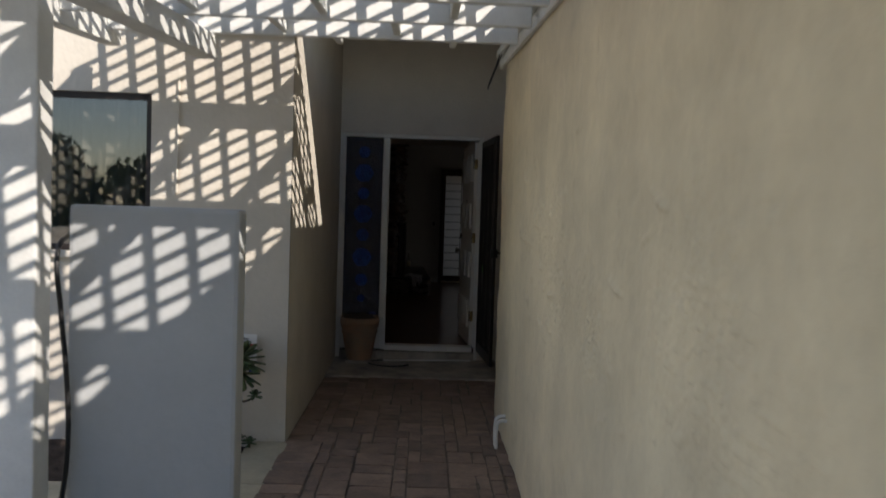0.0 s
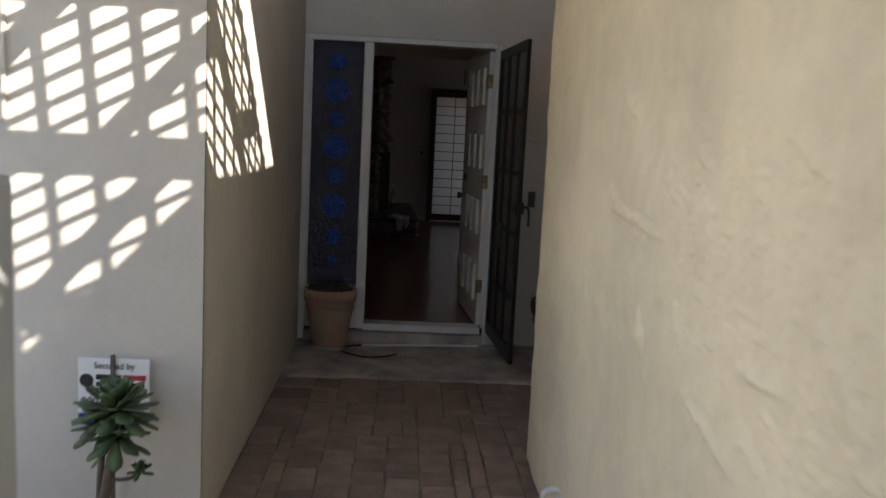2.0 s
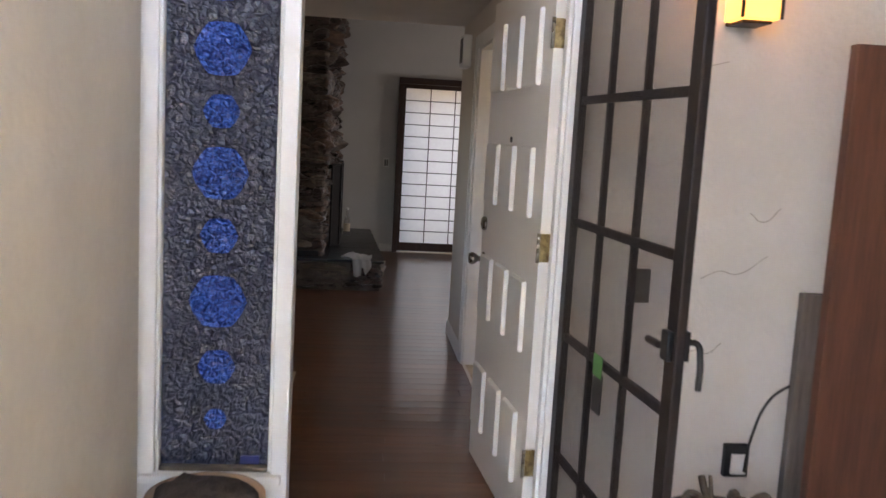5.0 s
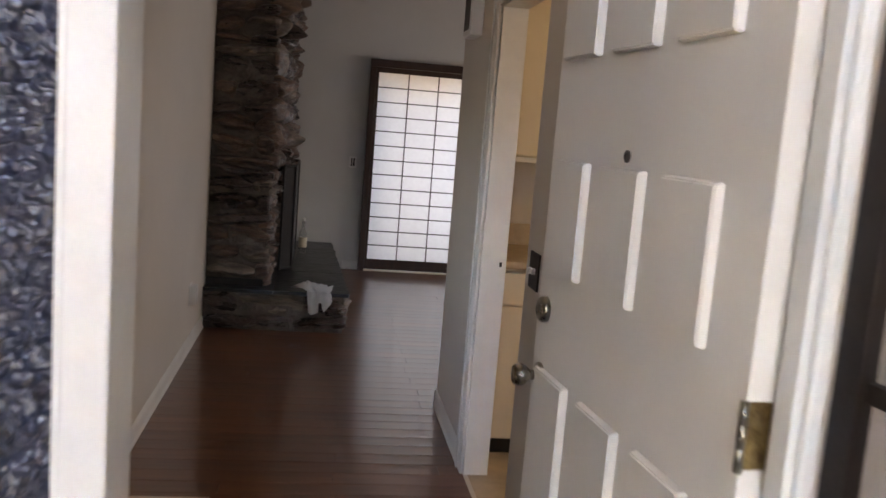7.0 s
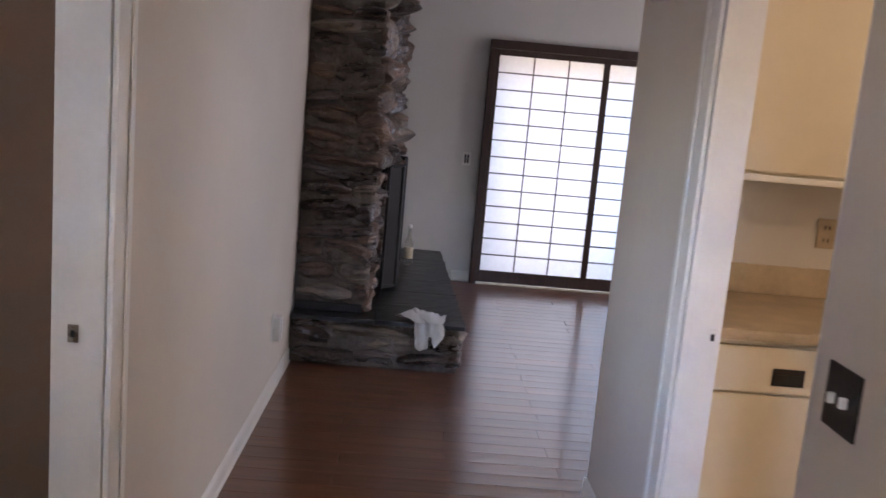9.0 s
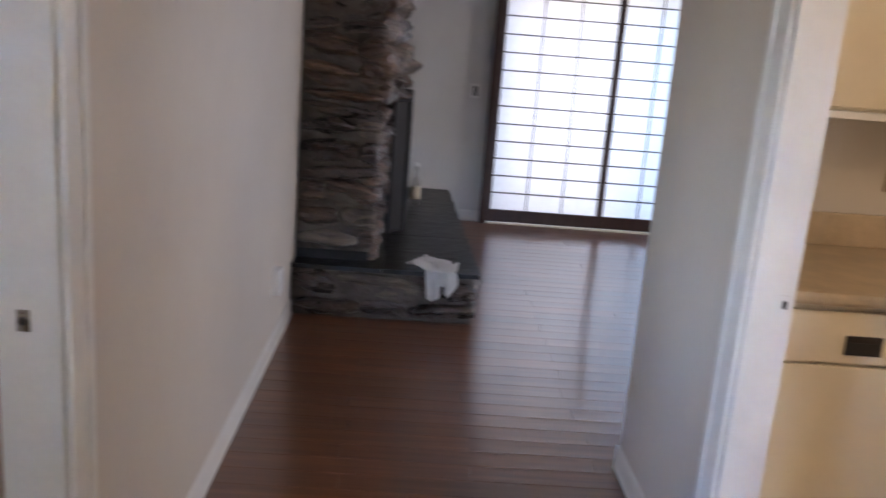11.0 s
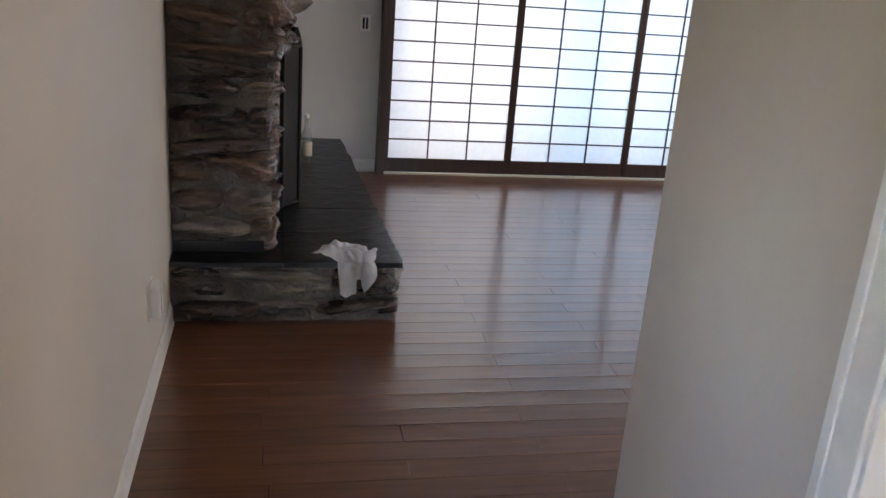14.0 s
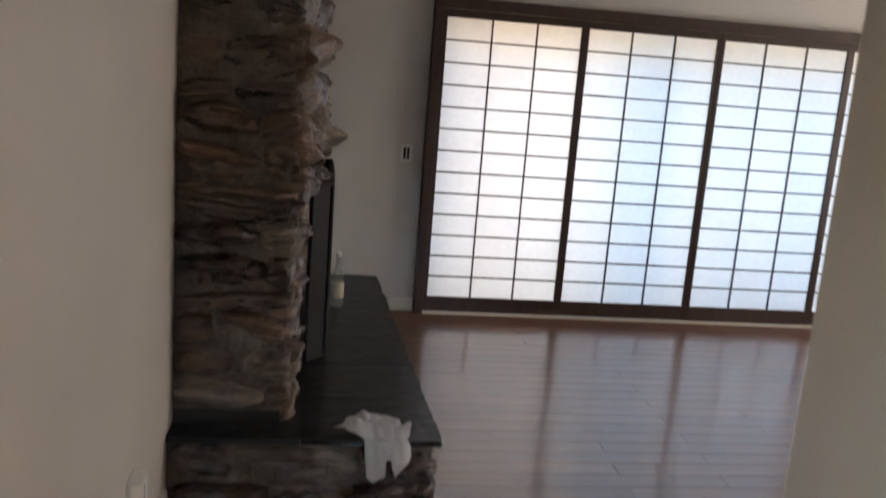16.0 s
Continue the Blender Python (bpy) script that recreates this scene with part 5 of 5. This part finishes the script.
def cloth():
    """A crumpled rag: a wide bunched part on the slab, two uneven tails over the edge."""
    bm = bmesh.new()
    n = 60
    yf = 4.955

    def rim(u):
        """How far the rag hangs below the edge at a place across it."""
        if u < 0.44:
            return 0.168 - 0.10 * abs(u - 0.20) ** 1.3
        if u < 0.56:
            return 0.080 + 0.06 * abs(u - 0.5)
        return 0.150 - 0.34 * (abs(u - 0.66) if u < 0.66 else 0.75 * (u - 0.66))

    g = []
    for i in range(n + 1):
        row = []
        u = i / n
        reach = 0.20 + 0.015 * noise.noise(Vector((u * 5, 3, 3)))
        for k in range(n + 1):
            v = k / n
            # d: distance past the edge, negative on the slab
            d = -reach + v * (reach + rim(u))
            left = float(np.interp(d, RAG_D, RAG_LEFT)) + 0.008 * noise.noise(Vector((d * 25, 2, 1)))
            right = float(np.interp(d, RAG_D, RAG_RIGHT)) + 0.008 * noise.noise(Vector((d * 25, 7, 1)))
            x = left + u * (right - left)
            c = Vector((x * 9, d * 9, 0))
            fold = abs(noise.noise(c * 1.0 + Vector((4, 2, 0))))
            fine = abs(noise.noise(c * 2.6 + Vector((1, 7, 3))))
            bulk = 0.058 * fold + 0.020 * fine
            if d < 0:
                y, z = yf - d, 0.437 + bulk * (0.25 + min(1.0, -d / 0.07)) * min(1.0, 0.15 + (d + reach) / 0.09) + 0.012 * math.sin(math.pi * u) * min(1.0, -d / 0.05)
            else:
                y, z = yf - 0.010 - 0.35 * bulk - 0.012 * math.sin(u * 9.0) ** 2, 0.446 - d + 0.1 * bulk
            row.append(bm.verts.new((x, y, z)))
        g.append(row)
    for i in range(n):
        for k in range(n):
            bm.faces.new((g[i][k], g[i + 1][k], g[i + 1][k + 1], g[i][k + 1]))
    bmesh.ops.solidify(bm, geom=bm.faces[:], thickness=0.002)
    ob = mesh_ob("cleaning_rag", bm, "cloth", smooth=True)
    return tagged(ob, "crumpled white cotton rag draped over the hearth edge", "rag")


cloth()


# hedge beyond the court, seen mirrored in the window
rs = random.Random(33)
vv, ff = [], []
for k in range(7000):
    a = rs.random()
    cx, cy = -16 + 22 * a + rs.uniform(-0.3, 0.3), -19 + 3.5 * noise.noise(Vector((a * 9, 0, 0))) + rs.uniform(-0.8, 0.8)
    top = 2.6 + 1.0 * noise.noise(Vector((a * 14, 2, 0))) + (2.2 * max(0, noise.noise(Vector((a * 5, 7, 0)))))
    cz = top * rs.random() ** 0.7
    q = Euler((rs.uniform(0, 6), rs.uniform(0, 6), rs.uniform(0, 6))).to_matrix()
    n0 = len(vv)
    for dx, dy in ((-0.14, 0), (0, -0.06), (0.14, 0), (0, 0.06)):
        vv.append(Vector((cx, cy, cz - 0.1)) + q @ Vector((dx, dy, 0)) * 1.5)
    ff.append((n0, n0 + 1, n0 + 2, n0 + 3))
me = bpy.data.meshes.new("hedge")
me.from_pydata(vv, [], ff)
me.materials.append(M["hedge"])
tagged(new("hedge", me), "dense dark green hedge along the far side of the court", "hedge", kind="stuff")

# ---------------------------------------------------------------- fireplace of ledge stones
fp = struct(new("fireplace"), "stacked brown ledge-stone fireplace with a raised hearth", "fireplace")
HX1, HY0, HY1, HZ = 0.46, 5.0, 7.60, 0.405      # hearth
LEAN = -0.038                                   # the hearth's long edge draws in towards the far wall
BX1, BY0, BY1 = -0.112, 5.115, 7.60             # breast
core = boxes("core", [((XL, HY0 + 0.05, F), (HX1 - 0.16, HY1, HZ - 0.004)), ((XL, BY0 + 0.05, HZ - 0.004), (BX1 - 0.05, 5.86, LIV_H)),
                      ((XL, 7.0, HZ - 0.004), (BX1 - 0.05, BY1, LIV_H)), ((XL, 5.86, 1.15), (BX1 - 0.05, 7.0, LIV_H)),
                      ((XL, 5.86, HZ - 0.004), (XL + 0.06, 7.0, 1.15))], "mortar", 0.0, fp)


def mortar_skin(x0, x1, z0, z1, y, rough):
    """Grey mortar smeared between the stones: an uneven skin on a face that looks towards -y."""
    nx, nz = max(4, int((x1 - x0) / 0.014)), max(4, int((z1 - z0) / 0.014))
    bm = bmesh.new()
    g = []
    for i in range(nx + 1):
        col = []
        for k in range(nz + 1):
            x, z = x0 + (x1 - x0) * i / nx, z0 + (z1 - z0) * k / nz
            q = Vector((x * 9, z * 13, y))
            h = noise.noise(q) + 0.5 * noise.noise(q * 2.7) + 0.25 * noise.noise(q * 7)
            col.append(bm.verts.new((x, y - rough * h, z)))
        g.append(col)
    for i in range(nx):
        for k in range(nz):
            bm.faces.new((g[i][k], g[i + 1][k], g[i + 1][k + 1], g[i][k + 1]))
    back = mesh_ob("mortar_joint", bm, "mortar_pale", fp, smooth=True)
    return back


mortar_skin(XL + 0.002, HX1 - 0.012, F + 0.002, HZ - 0.002, HY0 - 0.004, 0.007)
mortar_skin(XL + 0.002, BX1 - 0.012, HZ + 0.076, LIV_H - 0.002, BY0 - 0.004, 0.008)


def ledge_stone(w, h, d, seed, m):
    """A split stone: a lens-like block with a broken, layered face and worn edges. Local x along the wall, -y out of it."""
    bm = bmesh.new()
    nx = max(6, int(w / 0.013))
    nz = max(5, int(h / 0.011))
    rs = random.Random(seed)
    skew = rs.uniform(-0.9, 0.9)
    lift = rs.uniform(-0.25, 0.25)
    tip = [rs.uniform(0.2, 0.8) for _ in range(2)]
    ends = (rs.uniform(0.25, 0.85), rs.uniform(0.25, 0.85))
    off = Vector((seed * 1.37 % 97, seed * 0.71 % 89, seed * 0.33 % 83))

    def point(u, v, depth):
        x = (u - 0.5) * w
        # each end thins out in its own way, the middle bellies up or down
        e = 2 * u - 1
        thin = 1 - (ends[0] if e < 0 else ends[1]) * abs(e) ** 2.6
        n1 = noise.noise(Vector((x * 6, v * 1.6, 0)) + off)
        z = (v - 0.5) * h * thin * (1 + 0.22 * n1) + skew * h * (u - 0.5) * 0.35 + lift * h * (1 - e * e) * 0.4
        n2 = noise.noise(Vector((x * 6, z * 17, 3)) + off)
        n3 = noise.noise(Vector((x * 30, z * 42, 9)) + off)
        n4 = noise.noise(Vector((x * 11, z * 16, 5)) + off)
        rim = min(1.0, 6.0 * min(u, 1 - u, v * 0.8, (1 - v) * 0.8)) ** 0.6
        shelf = (0.30 if v + 0.15 * n1 > tip[0] else 0.0) + (0.22 if v - 0.2 * n4 > tip[1] else 0.0)
        if depth > 0.075:
            # a rounded boulder face
            out = depth * (0.55 + 0.45 * n1 + 0.16 * n2 + 0.07 * n3 + 0.22 * n4) * min(1.0, 4.0 * min(u, 1 - u, v, 1 - v)) ** 0.5
            return Vector((x + 0.004 * n3, -out, z + 0.003 * n3))
        out = depth * (0.35 + shelf + 0.55 * n1 + 0.42 * n2 + 0.22 * n3 + 0.35 * n4) * rim
        return Vector((x + 0.005 * n3, -out, z + 0.003 * n3))
    g = [[bm.verts.new(point(i / nx, k / nz, d)) for k in range(nz + 1)] for i in range(nx + 1)]
    for i in range(nx):
        for k in range(nz):
            bm.faces.new((g[i][k], g[i + 1][k], g[i + 1][k + 1], g[i][k + 1]))
    rim = [g[i][0] for i in range(nx + 1)] + [g[nx][k] for k in range(1, nz + 1)] + [g[i][nz] for i in range(nx - 1, -1, -1)] + [g[0][k] for k in range(nz - 1, 0, -1)]
    back = [bm.verts.new((v.co.x, 0.06, v.co.z)) for v in rim]
    for a in range(len(rim)):
        b = (a + 1) % len(rim)
        bm.faces.new((rim[b], rim[a], back[a], back[b]))
    me = bpy.data.meshes.new("stone")
    bm.to_mesh(me)
    bm.free()
    me.materials.append(M[m])
    return me


KINDS = ("stone", "stone", "stone_umber", "stone_grey", "stone", "stone_umber")


def stack(origin, along, length, z0, z1, hmin, hmax, wmin, wmax, depth, seed, skip=None, turn=0.0, fill=0.96, kinds=KINDS, deep=None, grow=1.25):
    """Courses of uneven height; stones of one course differ in length, projection and kind."""
    rs = random.Random(seed)
    z = z0
    n = 0
    while z < z1 - 0.02:
        h = min(rs.uniform(hmin, hmax) * (1.0 if z < 1.2 else grow), z1 - z)
        if z1 - z - h < hmin * 0.6:
            h = z1 - z
        u = 0.0
        first = rs.uniform(wmin * 0.6, wmax)
        while u < length - 0.01:
            w = first if u == 0 else rs.uniform(wmin, wmax)
            if length - u - w < wmin * 0.5:
                w = length - u
            w = min(w, length - u)
            if not (skip and skip(u + w / 2, z + h / 2)):
                far_out = depth * rs.choice((0.6, 0.8, 1.0, 1.2, 1.5)) * (deep(z) if deep else 1.0)
                me = ledge_stone(w * 1.02, h * fill * rs.uniform(0.92, 1.1), far_out, seed * 100 + n, rs.choice(kinds))
                ob = new("stone", me)
                ob.parent = fp
                ob.matrix_world = Matrix.Translation(Vector(origin) + Vector(along) * (u + w / 2) + Vector((0, 0, z + h / 2))) @ pose(0, 0, 0, 0, rs.uniform(-4, 4), turn)
            n += 1
            u += w
        z += h


# hearth: front and long side
stack((XL + 0.002, HY0 + 0.002, 0), (1, 0, 0), HX1 - XL + 0.006, F + 0.006, HZ - 0.004, 0.09, 0.15, 0.24, 0.56, 0.052, 3, fill=0.92,
      kinds=("stone_grey", "stone", "stone_grey", "stone_umber"))
stack((HX1 - 0.008, HY0 + 0.012, 0), (LEAN, 1, 0), HY1 - HY0 - 0.02, F + 0.004, HZ - 0.005, 0.10, 0.15, 0.24, 0.5, 0.035, 4, turn=90 - math.degrees(LEAN), fill=1.05,
      kinds=("stone_grey", "stone", "stone_umber"))
# breast: near side and front; the upper courses jut out in lumps
stack((XL + 0.002, BY0 + 0.004, 0), (1, 0, 0), BX1 - XL + 0.010, HZ + 0.078, LIV_H - 0.002, 0.055, 0.150, 0.17, 0.42, 0.058, 5, fill=0.90)
stack((BX1 - 0.008, BY0 - 0.004, 0), (0, 1, 0), BY1 - BY0, HZ + 0.02, LIV_H - 0.002, 0.07, 0.14, 0.12, 0.36, 0.046, 6, turn=90, fill=1.05,
      skip=lambda u, z: 0.74 < u < 1.90 and z < 1.14, deep=lambda z: 1.0 if z < 1.2 else 2.9, grow=1.7)
boxes("firebox", [((XL + 0.062, 5.87, HZ + 0.002), (BX1 - 0.06, 6.99, HZ + 0.02))], "black", 0, fp)
# slab course under the breast's near side; its black stands in for shaded slate
box("slab", (XL + 0.004, BY0 - 0.008, HZ + 0.022), (BX1 - 0.02, BY0 + 0.06, HZ + 0.075), "steel", 0.004, fp)
# slate tiles on the hearth, their outer edge broken
rs = random.Random(21)
ty = HY0 - 0.03
while ty < HY1 - 0.05:
    d = min(0.42, HY1 - ty)
    for x0, x1 in ((XL + 0.003, -0.05), (-0.047, HX1 + 0.02)):
        bm = bmesh.new()
        add_box(bm, (x0, ty + 0.002, HZ), (x1, ty + d - 0.002, HZ + 0.024 + rs.uniform(-0.0015, 0.0015)), 0)
        bmesh.ops.subdivide_edges(bm, edges=bm.edges[:], cuts=9, use_grid_fill=True)
        for v in bm.verts:
            q = noise.noise(v.co * 14) + 0.5 * noise.noise(v.co * 37)
            if v.co.x > HX1 + 0.01:
                v.co.x += 0.011 * q
            if v.co.y < HY0 - 0.02:
                v.co.y += 0.010 * q
            if v.co.z > HZ + 0.01:
                v.co.z += 0.0022 * q
            if x1 > 0:
                v.co.x += LEAN * (v.co.y - HY0) * (v.co.x - x0) / (x1 - x0)
        mesh_ob("slate_tile", bm, "slate", fp)
    ty += d

# ---------------------------------------------------------------- plank floor
floor_ob = bpy.data.objects["floor"]
PLW = 0.112


def plank_mesh(length, seed):
    """A board with eased long edges, slightly cupped."""
    bm = bmesh.new()
    w = PLW - 0.0011
    prof = [(-w / 2, -0.010), (-w / 2, -0.0010), (-w / 2 + 0.0011, 0.0), *[(w * q / 20, -0.00048 * (1 - (q / 9.6) ** 2)) for q in range(-9, 10)], (w / 2 - 0.0011, 0.0), (w / 2, -0.0010), (w / 2, -0.010)]
    a = [bm.verts.new((-length / 2 + 0.0008, y, z)) for y, z in prof]
    b = [bm.verts.new((length / 2 - 0.0008, y, z)) for y, z in prof]
    for i in range(len(prof) - 1):
        bm.faces.new((a[i], b[i], b[i + 1], a[i + 1]))
    bm.faces.new(a)
    bm.faces.new(b[::-1])
    bm.normal_update()
    for f in bm.faces:
        if f.normal.z < -0.2:
            f.normal_flip()
    me = bpy.data.meshes.new("plank")
    bm.to_mesh(me)
    bm.free()
    me.materials.append(M["plank"])
    return me


plank_cache = {}
rs = random.Random(11)
y = 0.15 + PLW / 2
row = 0
while y < YF:
    x1 = XR if y < YK - 0.05 else 5.2
    x0 = XL
    if HY0 + 0.08 < y < HY1 - 0.08:
        x0 = HX1 - 0.06
    # butt joints step in a regular stair over three rows, a little uneven
    start = 0.37 + (0.47 if row % 2 else 0.0) + rs.uniform(-0.02, 0.02) - 1.90
    cuts = [x0]
    c = start
    while c < x1:
        if c > x0 + 0.08 and c < x1 - 0.08:
            cuts.append(c)
        c += 0.95
    cuts.append(x1)
    for a, b in zip(cuts, cuts[1:]):
        key = round(b - a, 2)
        if key not in plank_cache:
            plank_cache[key] = plank_mesh(b - a, len(plank_cache))
        ob = new("plank", plank_cache[key])
        ob.parent = floor_ob
        ob.matrix_world = pose((a + b) / 2, y, F + rs.uniform(-0.0002, 0.0002), rs.uniform(-0.06, 0.06), 0, 0)
    y += PLW
    row += 1

# ---------------------------------------------------------------- paving
pave = bpy.data.objects["pavement"]


def paver_mesh(w, d, kind):
    """A worn clay paver with knocked corners and a slightly warped outline."""
    rq = random.Random(kind * 31 + int(w * 1000) + int(d * 3000))
    bm = bmesh.new()
    add_box(bm, (-w / 2 + 0.001, -d / 2 + 0.001, -0.05), (w / 2 - 0.001, d / 2 - 0.001, 0.0), 0)
    jog = {}
    for v in bm.verts:
        q = jog.setdefault((v.co.x > 0, v.co.y > 0), (rq.uniform(-0.006, 0.001), rq.uniform(-0.006, 0.001)))
        v.co.x += q[0] if v.co.x > 0 else -q[0]
        v.co.y += q[1] if v.co.y > 0 else -q[1]
    top = [e for e in bm.edges if all(v.co.z > -0.01 for v in e.verts)]
    bmesh.ops.bevel(bm, geom=top, offset=0.003 + 0.0012 * kind, segments=2, affect='EDGES')
    me = bpy.data.meshes.new("paver")
    bm.to_mesh(me)
    bm.free()
    me.materials.append(M["paver"])
    return me


pc = {}
rs = random.Random(17)
u = 0.0772
x_left, x_right = PL + 0.004, PR - 0.002
cols = int(round((x_right - x_left) / u))
u = (x_right - x_left) / cols
rows = 96
taken = set()
count = 0
far = []


def free(i, j, s):
    return i + s[0] <= cols and j + s[1] <= rows and not any((i + a, j + b) in taken for a in range(s[0]) for b in range(s[1]))


for j in range(rows):
    for i in range(cols):
        if (i, j) in taken:
            continue
        order = [(2, 3), (2, 3), (3, 2), (3, 3), (2, 2)] if rs.random() < 0.8 else [(3, 2), (3, 3)]
        rs.shuffle(order)
        s = next((q for q in order + [(2, 2), (1, 3), (3, 1), (1, 2), (2, 1), (1, 1)] if free(i, j, q)), (1, 1))
        for a in range(s[0]):
            for b in range(s[1]):
                taken.add((i + a, j + b))
        w, d = s[0] * u, s[1] * u
        cx, cy = x_left + (i + s[0] / 2) * u, -0.985 - (j + s[1] / 2) * u
        z = rs.uniform(-0.004, 0.001) - 0.002
        if count < 300:
            key = (s, rs.randrange(4))
            if key not in pc:
                pc[key] = paver_mesh(w, d, key[1])
            ob = new("paver", pc[key])
            ob.parent = pave
            ob.matrix_world = pose(cx, cy, z + 0.003, rs.uniform(-1.8, 1.8), rs.uniform(-1.8, 1.8), rs.uniform(-1.6, 1.6))
            count += 1
        else:
            far.append((cx, cy, z, w, d))
bm = bmesh.new()
for cx, cy, z, w, d in far:
    add_box(bm, (cx - w / 2 + 0.002, cy - d / 2 + 0.002, z - 0.05), (cx + w / 2 - 0.002, cy + d / 2 - 0.002, z), 0)
tagged(mesh_ob("far_pavers", bm, "paver", pave), kind="stuff")

# pale edging slabs beside the bed
ed = struct(new("pavement_edging"), "pale square paving slabs beside the planting bed", "pavement")
for x0, x1, y0, y1 in ((-0.705, -0.462, -3.98, -3.135), (-0.705, -0.462, -4.86, -3.99), (-1.30, -0.712, -4.86, -4.02), (-2.2, -1.307, -4.86, -4.02),
                       (-0.795, -0.462, -6.2, -5.05), (-0.795, -0.462, -7.4, -6.21)):
    box("slab", (x0, y0, -0.12), (x1, y1, 0.0), "tile_pale", 0.006, ed)
